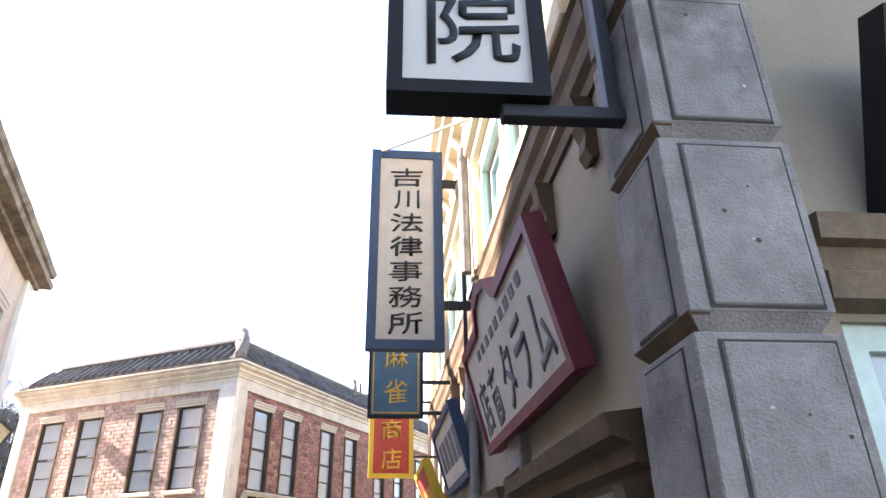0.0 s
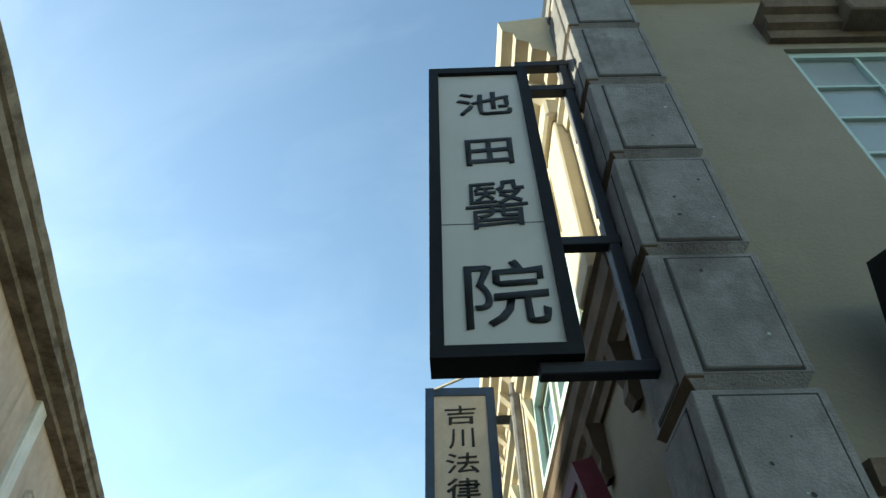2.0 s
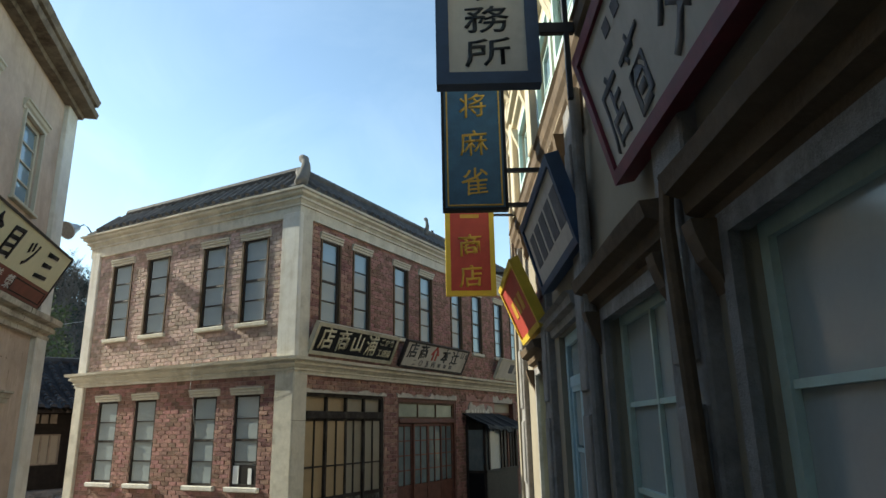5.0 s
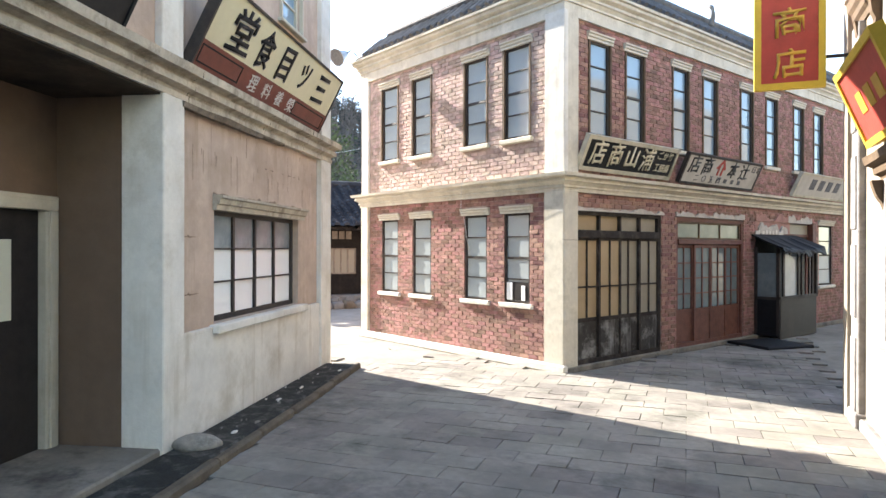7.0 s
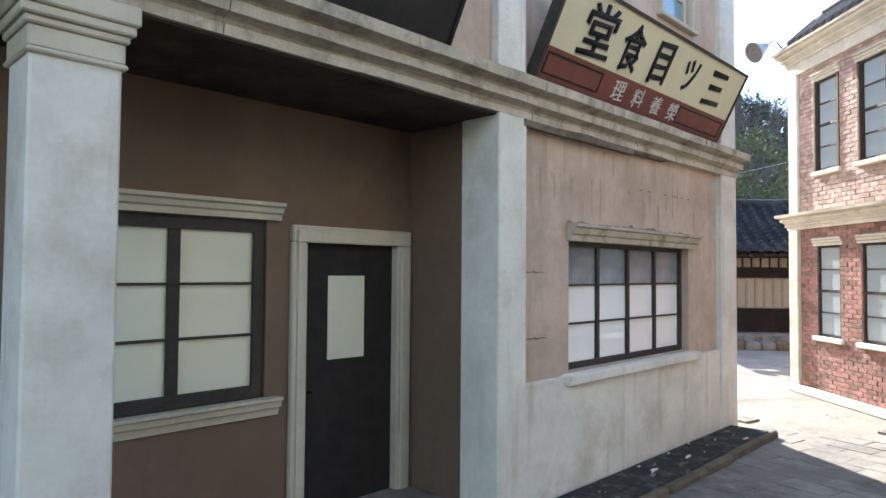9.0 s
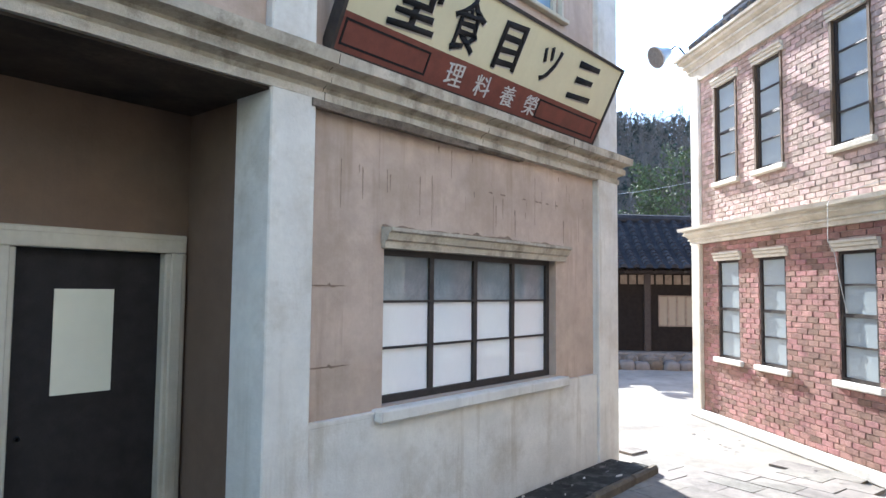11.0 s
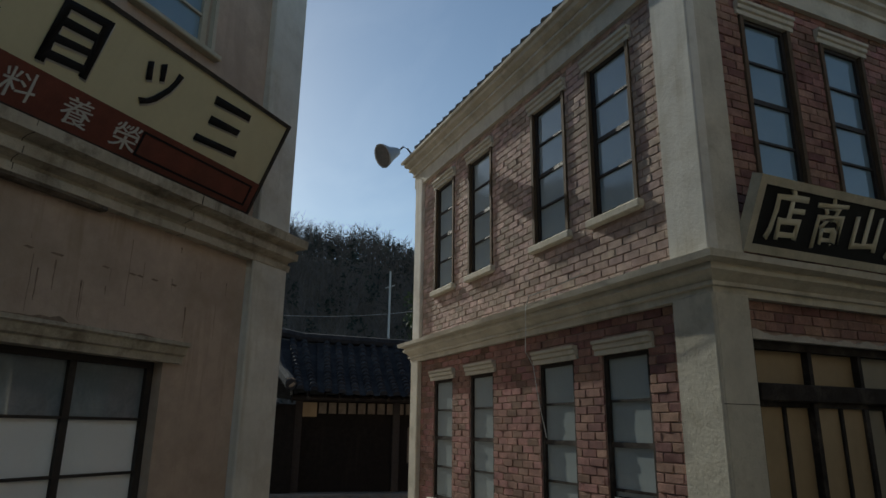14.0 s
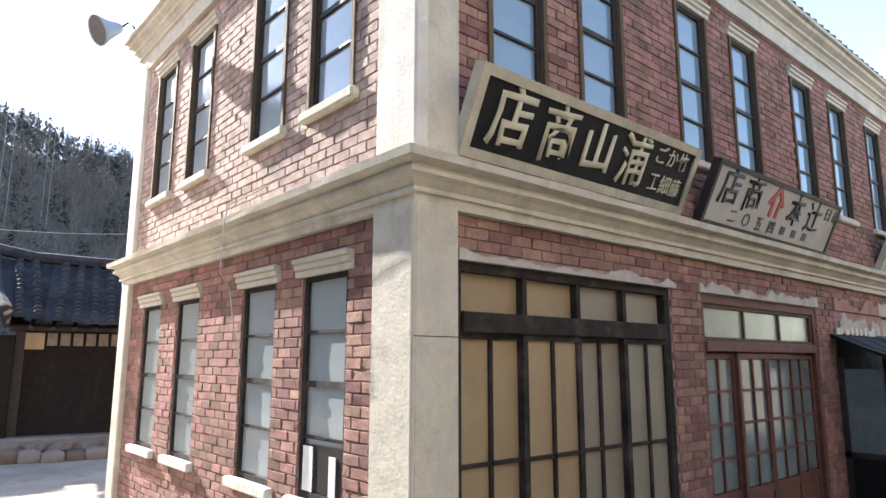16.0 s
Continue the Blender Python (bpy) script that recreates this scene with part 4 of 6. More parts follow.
# corner pilaster of panelled blocks
JZ = [-0.03, 0.41, 1.0, 1.6, 2.19, 2.775, 3.38, 3.965, 4.555, 5.17, 5.77, 6.38, 6.6]
for a, b in zip(JZ, JZ[1:]):
    blk = bmesh.new()
    bx(blk, 0.0, 0.41, 0.0, 0.41, a + .055, b - .002, 0.004)
    c = [(x, y) for x, y in ((0.0, 0.0), (0.41, 0.0), (0.41, 0.41), (0.0, 0.41))]
    def rg(o, z):
        return [blk.verts.new((x + (o if x == 0 else -o), y + (o if y == 0 else -o), z)) for x, y in c]
    lo, hi = rg(0.045, a - .002), rg(0.003, a + .057)
    for k in range(4):
        blk.faces.new((lo[k], lo[(k + 1) % 4], hi[(k + 1) % 4], hi[k]))
    block = part("pilaster_block", blk, "granite", rb, "panelled grey cast-stone block")
    part("panel", box(0.068, 0.375, -0.010, 0.02, a + .072, b - .03, bevel=0.005), "granite", block)
    part("panel_groove", frame_bm(0.060, 0.383, a + .064, b - .022, 0.009, -0.0025, 0.02, 0), "groove", block)
    part("panel_groove", frame_bm(-0.34, -0.07, a + .064, b - .022, 0.009, -0.0025, 0.02, 0), "groove", block, "", SIDE)
    und = bmesh.new()
    for q in ((.043, .05, a + .002), (.043, .36, a + .002), (-.003, .40, a + .054), (-.003, .004, a + .054), (.06, .05, a + .002), (.06, .36, a + .002), (.06, .40, a + .054), (.06, .004, a + .054)):
        und.verts.new(q)
    bmesh.ops.convex_hull(und, input=und.verts)
    part("joint_underside", und, "brown", block, "bare brown underside of the block")
    part("panel", box(-0.008, 0.02, 0.08, 0.33, a + .072, b - .03, bevel=0.004), "granite", block)
rnd = random.Random(8)
for k in range(16):
    bm = bmesh.new()
    r = rnd.uniform(.004, .011)
    c = [bm.verts.new((math.cos(t) * r * rnd.uniform(.7, 1.3), -.0125, math.sin(t) * r * rnd.uniform(.6, 1.2))) for t in (0, .9, 1.8, 2.7, 3.6, 4.5, 5.4)]
    bm.faces.new(c)
    part("chip", bm, "groove" if k % 3 else "sign_white", rb, "small chip in the cast stone", T(rnd.uniform(.1, .35), 0, rnd.choice(JZ[4:9]) + rnd.uniform(.12, .5)))
# front: cornice, window, upper window, dark sign frame
part("string_course", run(0.46, 6.0, [(-.02, 2.88), (.08, 2.90), (.09, 2.98), (.05, 3.0), (.06, 3.07), (.10, 3.08), (.11, 3.16), (-.02, 3.18)]), "dusty_brown", rb, "dusty brown string course", T(0, 0.14, 0))
w = window(rb, T(1.32, 0.20, 0.9), 1.60, 1.96, 2, 2, "green_wood", "glass_low", 0.08, 0.07)
w = window(rb, T(1.85, 0.20, 4.45), 1.2, 1.3, 3, 4, "green_wood", "glass_low", 0.05, 0.06)
hb = run(-.66, .72, [(-.06, 0), (.04, 0), (.05, .07), (.09, .09), (.10, .17), (.14, .19), (.15, .26), (-.06, .27)])
bx(hb, -.22, .22, -.19, 0.05, .05, .33, .01)
part("hood", hb, "dusty_brown", w, "dusty brown moulded window hood", T(0, -0.06, 1.36))
part("sill", box(-.56, .56, -.16, -.0, -.10, 0, bevel=.012), "brown", w)
# side: hoods, windows, door, pilaster strips
for a, b, z0, z1 in SWIN:
    w = window(rb, SIDE @ T((a + b) / 2, WO + .09, z0), b - a, z1 - z0, 2, 3, "green_wood", "glass_low", 0.06, 0.06, bar=0.028)
    part("surround", frame_bm(-(b - a) / 2 - .08, (b - a) / 2 + .08, -.02, z1 - z0 + .06, .08, -.13, -.06), "granite", w)
    l = (b - a) / 2 + .22
    part("hood", run(-l, l, [(-.06, 0), (.03, 0), (.04, .06), (.09, .08), (.10, .14), (.16, .16), (.18, .23), (-.06, .26)], 0, 0, .006, 3), "brown", w, "weathered brown window hood", T(0, -.09, z1 - z0 + .03))
    part("sill", box(-l + .06, l - .06, -.2, 0, -.09, 0, bevel=.012), "granite", w)
    cb = slab([(0, 0), (0, -.24), (.03, -.26), (.05, -.2), (.09, -.14), (.12, -.05), (.13, 0)], -.05, .05)
    for sx in (-l + .1, l - .1):
        part("bracket", cb.copy(), "brown", w, "", T(sx, -.09, z1 - z0 + .05) @ T(0, 0, 0, -90))
    cb.free()
for x0, x1 in ((-2.75, -2.38), (-4.72, -4.38), (-6.62, -6.25), (-8.95, -8.6)):
    st = part("pilaster", box(x0, x1, WO - .07, WO + .03, 0, 4.1, bevel=0.012), "granite", rb, "grey cement pilaster strip", SIDE)
    for z in (0.15, 1.1, 2.0, 3.0):
        part("raised_panel", box(x0 + .06, x1 - .06, WO - .09, WO - .06, z, z + .75, bevel=.01), "granite", st)
    part("base_block", box(x0 - .03, x1 + .03, WO - .10, WO + .02, -0.03, 0.14, bevel=.012), "granite", st)
dw = part("door", frame_bm(*DOORH[:2], 0.05, 2.55, 0.09, WO + .05, WO + .13), "blue_wood", rb, "pale blue glazed shop door", SIDE)
for k in range(2):
    a = -5.91 + k * .435
    lf = part("door_leaf", frame_bm(a, a + .435, 0.06, 2.12, .06, WO + .07, WO + .11), "blue_wood", dw)
    part("kick_panel", box(a + .06, a + .375, WO + .08, WO + .10, .12, .62), "blue_wood", lf)
    for r in range(3):
        part("pane", box(a + .06, a + .375, WO + .088, WO + .094, .68 + r * .47, 1.12 + r * .47), "glass_low", lf)
        part("muntin", box(a + .05, a + .385, WO + .075, WO + .105, .63 + r * .47, .665 + r * .47), "blue_wood", lf)
part("pane", box(-5.9, -5.05, WO + .088, WO + .094, 2.2, 2.46), "glass_low", dw)
part("rail", box(-5.92, -5.03, WO + .06, WO + .12, 2.10, 2.19), "blue_wood", dw)
part("hinge", box(-5.05, -4.98, WO + .03, WO + .06, 1.75, 1.85, bevel=.006), "blue_wood", dw)
part("hood", run(-6.2, -4.75, [(-.05, 2.56), (.04, 2.57), (.05, 2.63), (.10, 2.65), (.11, 2.71), (.15, 2.73), (-.05, 2.76)], 0, 0, .004), "granite", rb, "weathered door hood", SIDE @ T(0, WO, 0))
part("step", box(-6.3, -4.6, WO - .42, WO, -.03, .09, bevel=.02), "step", rb, "worn stone step", SIDE)
part("plinth", box(-9.05, -0.36, WO - .06, WO + .02, -.03, .10, bevel=.015), "granite", rb, "", SIDE)
# brown cornice over the ground floor, on corbels
part("street_cornice", run(-9.05, -0.42, [(-.05, 4.10), (.02, 4.10), (.03, 4.16), (.06, 4.19), (.07, 4.26), (.10, 4.30), (.11, 4.40), (.13, 4.42), (-.05, 4.46)], 0, 0, .004, 6), "brown", rb, "brown moulded cornice with corbels", SIDE @ T(0, WO, 0))
cor = slab([(0, 0), (0, -.30), (.035, -.32), (.06, -.27), (.05, -.2), (.08, -.13), (.09, -.04), (.10, 0)], -.05, .05)
first = part("corbel", cor, "brown", rb, "", SIDE @ T(-0.75, WO, 4.10) @ T(0, 0, 0, -90))
for k in range(1, 12):
    again(first, SIDE @ T(-0.75 - k * .72, WO, 4.10) @ T(0, 0, 0, -90))
# upper windows, pale green, and the deep eave
for a, b, z0, z1 in UPW:
    w = window(rb, SIDE @ T((a + b) / 2, WO + .0, z0), b - a, z1 - z0, 2, 2, "green_wood", "glass_blue", 0.055, 0.06, bar=0.022)
    part("surround", frame_bm(-(b - a) / 2 - .09, (b - a) / 2 + .09, -.02, z1 - z0 + .09, .09, -.10, -.03), "green_wood", w, "pale green moulded surround")
    part("hood", run(-(b - a) / 2 - .16, (b - a) / 2 + .16, [(-.06, 0), (.05, 0), (.06, .06), (.11, .075), (.12, .13), (.17, .15), (.18, .20), (-.06, .22)]), "cream", w, "cream moulded window hood", T(0, -.05, z1 - z0 + .09))
    for sx in (-(b - a) / 2 - .10, (b - a) / 2 + .10):
        part("bracket", slab([(0, 0), (0, -.26), (.04, -.28), (.06, -.2), (.10, -.10), (.13, 0)], -.045, .045), "cream", w, "", T(sx, -.05, z1 - z0 + .11) @ T(0, 0, 0, -90))
for x in (-0.75, -3.45, -6.2, -8.1):
    part("pilaster", box(x - .17, x + .17, WO - .14, WO, 4.46, 5.92, bevel=.012), "cream", rb, "cream pilaster", SIDE)
    part("capital", box(x - .22, x + .22, WO - .19, WO, 5.72, 5.90, bevel=.02), "cream", rb, "", SIDE)
part("frieze_band", run(-9.05, -0.4, [(-.05, 5.60), (.08, 5.60), (.09, 5.66), (.12, 5.68), (.12, 5.72), (-.05, 5.74)], 0, 0, .003, 7), "cream", rb, "cream frieze band", SIDE @ T(0, WO, 0))
part("eave_cornice", run(-9.1, -0.3, [(-.05, 5.90), (.08, 5.92), (.09, 5.99), (.15, 6.01), (.16, 6.08), (.25, 6.12), (.26, 6.20), (.34, 6.24), (.35, 6.32), (.42, 6.36), (.44, 6.48), (-.05, 6.58)], 0, 0, .004, 7), "cream", rb, "deep cream eave cornice", SIDE @ T(0, WO, 0))
mod = slab([(0, 0), (0, -.24), (.05, -.26), (.08, -.18), (.15, -.10), (.21, -.04), (.22, 0)], -.06, .06)
first = part("modillion", mod, "cream", rb, "", SIDE @ T(-0.6, WO - .04, 6.13) @ T(0, 0, 0, -90))
for k in range(1, 21):
    again(first, SIDE @ T(-0.6 - k * .41, WO - .04, 6.13) @ T(0, 0, 0, -90))
part("eave_cornice", run(0.0, 6.0, [(-.05, 6.36), (.06, 6.38), (.07, 6.44), (.14, 6.47), (.15, 6.53), (.22, 6.56), (-.05, 6.6)]), "cream", rb, "", FRONT @ T(0, .14, 0))
part("downpipe", tube([(-4.2, WO - .08, 0), (-4.2, WO - .08, 4.05)], .04, 10), "granite", rb, "grey downpipe", SIDE)
part("downpipe", tube([(-3.45, WO - .20, 4.46), (-3.45, WO - .20, 5.7)], .045, 10), "granite", rb, "grey downpipe", SIDE)
part("hanging_pipe", tube([(-2.42, WO - .05, 2.75), (-2.42, WO - .13, 2.7), (-2.43, WO - .14, 2.5), (-2.42, WO - .10, 1.2), (-2.42, WO - .09, .1)], .03, 8), "brown", rb, "bent drain hose", SIDE)

# ================= unseen walls added to cut skylight behind the start and past the row ================
for nm, lab, x0, x1, m in (("wall_south", "unseen added wall cutting skylight from the street", -20.0, -9.03, LBM), ("wall_east", "unseen added wall cutting skylight past the shop row", 0.0, 16.0, T(-1.2, 11.9, 0, 90))):
    tagged(link(nm, wallmesh(x0, x1, -.03, 6.8, .03, .28), "beige", m=m), lab, "wall", kind="structure")

# ================= signs =================
def row_of(parent, chars, material, y, m=None, depth=0.006):
    """Writing on a board: (text, x, z, width, height, weight)."""
    for ch, x, z, w, h, wt in chars:
        part("letter", letters(ch, w, h, wt, depth), material, parent, "", (m or T(0, 0, 0)) @ T(x, y, z))

def hanging_sign(label, s, off0, off1, z0, z1, turn, frame_m, board_m, border, thick, group="projecting shop signs"):
    """A board that stands out from the street wall; its face looks back towards the start of the street."""
    a = radians(RYAW)
    fx, fy, nx, ny = -math.sin(a), math.cos(a), -math.cos(a), -math.sin(a)
    px, py = RBA[0] + fx * s + nx * off0, RBA[1] + fy * s + ny * off0
    w, h = off1 - off0, z1 - z0
    e = thing("hanging_sign", label, "sign", T(px, py, z0, turn), group)     # x = 0 is the edge by the wall
    part("sign_frame", frame_bm(-w, 0, 0, h, border, -thick / 2, thick / 2), frame_m, e)
    part("board", box(-w + border * .9, -border * .9, -thick * 0.32, thick * 0.32, border * .9, h - border * .9), board_m, e)
    return e, w, h

e, w, h = hanging_sign("white clinic sign with brushed black characters in a black frame", 0.19, 0.262, 0.802, 3.615, 5.585, 26.5, "black", "sign_white", 0.052, 0.13)
row_of(e, [("池", -.25, 1.63, .29, .21, .006), ("田", -.25, 1.21, .23, .20, .012), ("醫", -.245, .825, .27, .30, 0.0), ("院", -.245, .31, .32, .33, .006)], "ink", -0.043)
part("board_seam", box(-.49, -.05, -.0435, -.03, .70, .704), "ink_grey", e)
part("iron_post", box(0.20, 0.245, -.025, .025, -0.05, 2.10, bevel=.004), "black_iron", e)
for z, x0 in ((-0.03, -.16), (0.60, 0.0), (1.80, 0.0), (2.06, -.05)):
    part("bracket_bar", box(x0, 0.27, -.028, .028, z - .025, z + .025, bevel=.004), "black_iron", e)
e, w, h = hanging_sign("law office sign, navy frame, aged white board, black characters", 3.9, 0.25, 0.93, 3.92, 5.94, 27.8, "navy", "sign_aged", 0.085, 0.10)
row_of(e, [(c, -.34, 1.72 - k * .247, .30 if c != "川" else .24, .20, .012 if c == "律" else .005) for k, c in enumerate("吉川法律事務所")], "ink", -0.033)
part("iron_post", box(0.17, 0.205, -.02, .02, -0.1, 2.1, bevel=.004), "black_iron", e)
for z in (0.42, 1.68):
    part("bracket_bar", box(-.02, 0.24, -.022, .022, z - .04, z + .04, bevel=.004), "black_iron", e)
part("stay", tube([(-.62, 0, 2.02), (.30, -1.2, 1.66)], .014, 8), "sign_frame", e, "pale wooden stay")
e, w, h = hanging_sign("mahjong parlour sign, navy board with gold border and characters", 6.1, 0.29, 0.93, 3.80, 5.25, 28, "black", "blue", 0.03, 0.08)
part("gold_border", frame_bm(-w + .05, -.05, .05, h - .05, .014, -.034, -.02), "gold", e)
row_of(e, [("将", -.32, 1.12, .27, .26, .004), ("麻", -.32, .71, .28, .27, .004), ("雀", -.32, .30, .26, .28, .0)], "gold", -0.026)
for z in (0.06, 0.42):
    part("bracket_bar", box(-.02, 0.36, -.018, .018, z - .02, z + .02), "black_iron", e)
e, w, h = hanging_sign("red shop sign with yellow border and gold characters", 8.42, 0.28, 0.93, 3.42, 4.80, 31, "yellow", "red", 0.065, 0.06)
row_of(e, [("商", -.325, .68, .30, .30, .012), ("店", -.325, .26, .30, .30, .012)], "gold", -0.022)
part("worn_character", box(-.45, -.20, -.026, -.015, 1.05, 1.10), "gold", e)
part("worn_character", box(-.40, -.25, -.026, -.015, 1.16, 1.20), "gold", e)
for z in (0.30, 1.1):
    part("bracket_bar", box(-.02, 0.36, -.015, .015, z - .015, z + .015), "black_iron", e)

def leaning_sign(label, face, x0, x1, y, z, height, lean, frame_m, board_m, border, thick, group="signs leaning over the ledge", outline=None):
    """A long board whose foot rests on a ledge and whose top leans out."""
    e = thing("shop_sign", label, "sign", face @ T((x0 + x1) / 2, y, z) @ pose(0, 0, 0, lean), group)
    w = x1 - x0
    part("board", box(-w / 2 + border * .8, w / 2 - border * .8, -thick * .35, thick * .5, border * .8, height - border * .8), board_m, e)
    part("sign_frame", frame_bm(-w / 2, w / 2, 0, height, border, -thick / 2, thick / 2), frame_m, e)
    return e, w

# dining hall sign
e, w = leaning_sign("cream dining hall sign with a dark red base panel", LBM, 0.44, 4.07, 0.01, 3.47, 0.84, 27, "dark_wood", "sign_cream", 0.028, 0.11)
for x in (-1.5, -.4, .7, 1.6):
    part("foot_block", box(x - .05, x + .05, -.03, .04, -.045, .01), "dark_wood", e)
part("base_panel", box(-w / 2 + .028, w / 2 - .028, -.048, -.03, .028, .285), "oxblood", e, "dark red painted base panel")
for x, ww in ((-1.34, .42), (1.16, .56)):
    part("raised_frame", frame_bm(x - ww, x + ww, .065, .245, .016, -.053, -.047), "black", e)
cs = [("堂", -1.20, .545, .46, .43, .016), ("食", -.64, .54, .37, .42, .016), ("目", -.07, .535, .31, .39, .022), ("ツ", .54, .55, .29, .32, .016), ("三", 1.19, .545, .42, .36, .022)]
row_of(e, [(c, x + .012, z - .012, ww, hh, wt) for c, x, z, ww, hh, wt in cs], "sign_white", -0.040, depth=.002)
row_of(e, cs, "black", -0.043)
row_of(e, [(c, -.60 + k * .365, .155, .20, .18, .0) for k, c in enumerate("理料養榮")], "sign_white", -0.049)
# black sign on the same ledge over the porch
e, w = leaning_sign("black weathered blank sign board leaning over the porch ledge", LBM, -3.7, -0.53, 0.01, 3.45, 0.86, 27, "black", "door_black", 0.03, 0.10)
for x in (-1.2, 0, 1.2):
    part("foot_block", box(x - .05, x + .05, -.03, .04, -.04, .01), "dark_wood", e)
# signs over the brick shop
BF = T(BKX, BKY, 0) @ FR
e, w = leaning_sign("black carved sign with cream characters in a mossy frame", BF, 0.27, 2.70, -0.01, 2.99, 0.545, 25, "sign_frame", "black", 0.062, 0.09)
row_of(e, [("店", -.88, .30, .35, .38, .016), ("商", -.44, .30, .32, .38, .012), ("山", -.02, .30, .30, .34, .02), ("浦", .40, .30, .34, .38, .012)], "letter_cream", -0.033)
row_of(e, [("ご", .72, .40, .13, .13, .006), ("か", .87, .40, .13, .13, .006), ("竹", 1.02, .40, .12, .14, .006), ("工", .72, .19, .12, .12, .006), ("細", .87, .19, .14, .14, .004), ("藤", 1.02, .19, .13, .14, .002)], "letter_cream", -0.033)
e, w = leaning_sign("grey-white sign with black characters and a red crest", BF, 3.0, 5.72, -0.02, 2.97, 0.56, 25, "dark_wood", "sign_aged", 0.04, 0.08)
row_of(e, [("店", -1.05, .37, .34, .32, .014), ("商", -.62, .37, .32, .32, .01), ("本", .32, .36, .34, .32, .014), ("辻", .76, .36, .34, .32, .012)], "ink", -0.03)
row_of(e, [("日", 1.08, .43, .12, .13, .006), ("市", 1.27, .43, .13, .14, .006)], "ink_grey", -0.03)
row_of(e, [("二", -.86, .13, .12, .10, .01), ("〇", -.60, .13, .13, .12, .006), ("五", -.34, .13, .13, .12, .006), ("四", -.08, .13, .13, .12, .006)], "ink_grey", -0.03)
for x in (.18, .44, .70):
    part("worn_character", box(x - .05, x + .05, -.034, -.02, .09, .17), "ink_grey", e)
part("crest", slab([(-.31, .35), (-.14, .54), (.03, .35), (-.02, .33), (-.14, .46), (-.26, .33)], -.036, -.02), "red", e, "red painted crest")
for x in (-.205, -.075):
    part("crest_stroke", slab([(x - .025, .22), (x + .03, .22), (x + .02, .40), (x - .02, .38)], -.036, -.02), "red", e)
e, w = leaning_sign("olive-green weathered sign with faded characters", BF, 7.6, 10.6, -0.02, 2.97, 0.56, 25, "sign_frame", "sign_aged", 0.05, 0.08)
for k, x in enumerate((-.7, -.25, .2, .65)):
    part("worn_character", box(x - .13, x + .13, -.034, -.02, .20, .44), "ink_grey", e)
# signs leaning on the street row
SB = T(*RBA, 0, RYAW) @ SIDE
def crest_sign(label, x0, x1, z, height, lean, frame_m, board_m, crest=False):
    e = thing("shop_sign", label, "sign", SB @ T((x0 + x1) / 2, WO - .08, z) @ pose(0, 0, 0, lean), "signs leaning over the ledge")
    w = x1 - x0
    def outline(i):
        p = [(-w / 2 + i, i), (w / 2 - i, i), (w / 2 - i, height - i)]
        if crest:
            k = height - i
            p += [(.25, k), (.20, k + .02), (.08, k + .13), (-.10, k + .16), (-.30, k + .13), (-.42, k + .02), (-.47, k)]
        return p + [(-w / 2 + i, height - i)]
    o, n = outline(0), outline(.06)
    bm = bmesh.new()
    rings = [[bm.verts.new((x, y, zz)) for x, zz in pts] for pts, y in ((n, -.05), (o, -.05), (o, .05), (n, .05))]
    q = len(o)
    for a, b in zip(rings, rings[1:] + rings[:1]):
        for k in range(q):
            bm.faces.new((a[k], a[(k + 1) % q], b[(k + 1) % q], b[k]))
    part("sign_frame", bm, frame_m, e)
    part("board", slab(outline(.05), -.03, .03), board_m, e)
    return e, w
e, w = crest_sign("maroon-framed aged white shop sign with faded grey characters", -3.15, -0.95, 2.95, 0.72, 14, "maroon", "sign_aged", True)
row_of(e, [("店", -.80, .27, .28, .34, .006), ("商", -.43, .27, .28, .34, .002), ("タ", .02, .28, .30, .35, .010), ("ラ", .41, .28, .28, .35, .010), ("ム", .80, .28, .28, .35, .010)], "ink_grey", -0.03)
for k in range(9):
    part("worn_character", box(-.62 + k * .16, -.53 + k * .16, -.034, -.02, .54, .60), "ink_grey", e)
e, w = crest_sign("blue-framed weathered grey sign with unreadable characters", -5.95, -4.2, 2.95, 0.66, 16, "navy", "sign_aged")
for k in range(5):
    part("worn_character", box(-.68 + k * .30, -.46 + k * .30, -.034, -.02, .20, .48), "ink_grey", e)
e, w = crest_sign("red sign with a broad yellow border over a window", -7.85, -6.3, 2.72, 0.72, 22, "yellow", "red")
for k in range(3):
    part("worn_character", box(-.42 + k * .32, -.22 + k * .32, -.036, -.02, .27, .45), "gold", e)
# dark sign over the front window of the row
e = thing("shop_sign", "black-framed sign leaning out over the front window", "sign", T(*RBA, 0, RYAW) @ T(1.72, 0.10, 3.19) @ pose(0, 0, 0, 20), "signs leaning over the ledge")
part("sign_frame", frame_bm(-1.0, 1.0, 0, .66, .07, -.06, .05), "black", e)
part("board", box(-.95, .95, -.02, .04, .05, .62), "sign_aged", e)

# ================= lamp, wires =================
e = thing("flood_lamp", "white enamel flood lamp on a bracket at the eave", "lamp", pose(-12.84, 10.17, 5.88, 0, 0, 0))
part("reflector", lathe([(0.0, 0.0), (0.05, 0.0), (0.07, 0.05), (0.10, 0.14), (0.155, 0.24), (0.165, 0.27), (0.155, 0.268), (0.09, 0.15), (0.0, .13)], 24), "lamp_white", e, "", look((0, 0, 0), (-.17, .83, .45)) @ Matrix.Scale(1.15, 4), True)
part("lens", lathe([(0.0, .255), (0.15, .25), (0.155, .262), (0.0, .27)], 24), "lens", e, "", look((0, 0, 0), (-.17, .83, .45)) @ Matrix.Scale(1.15, 4))
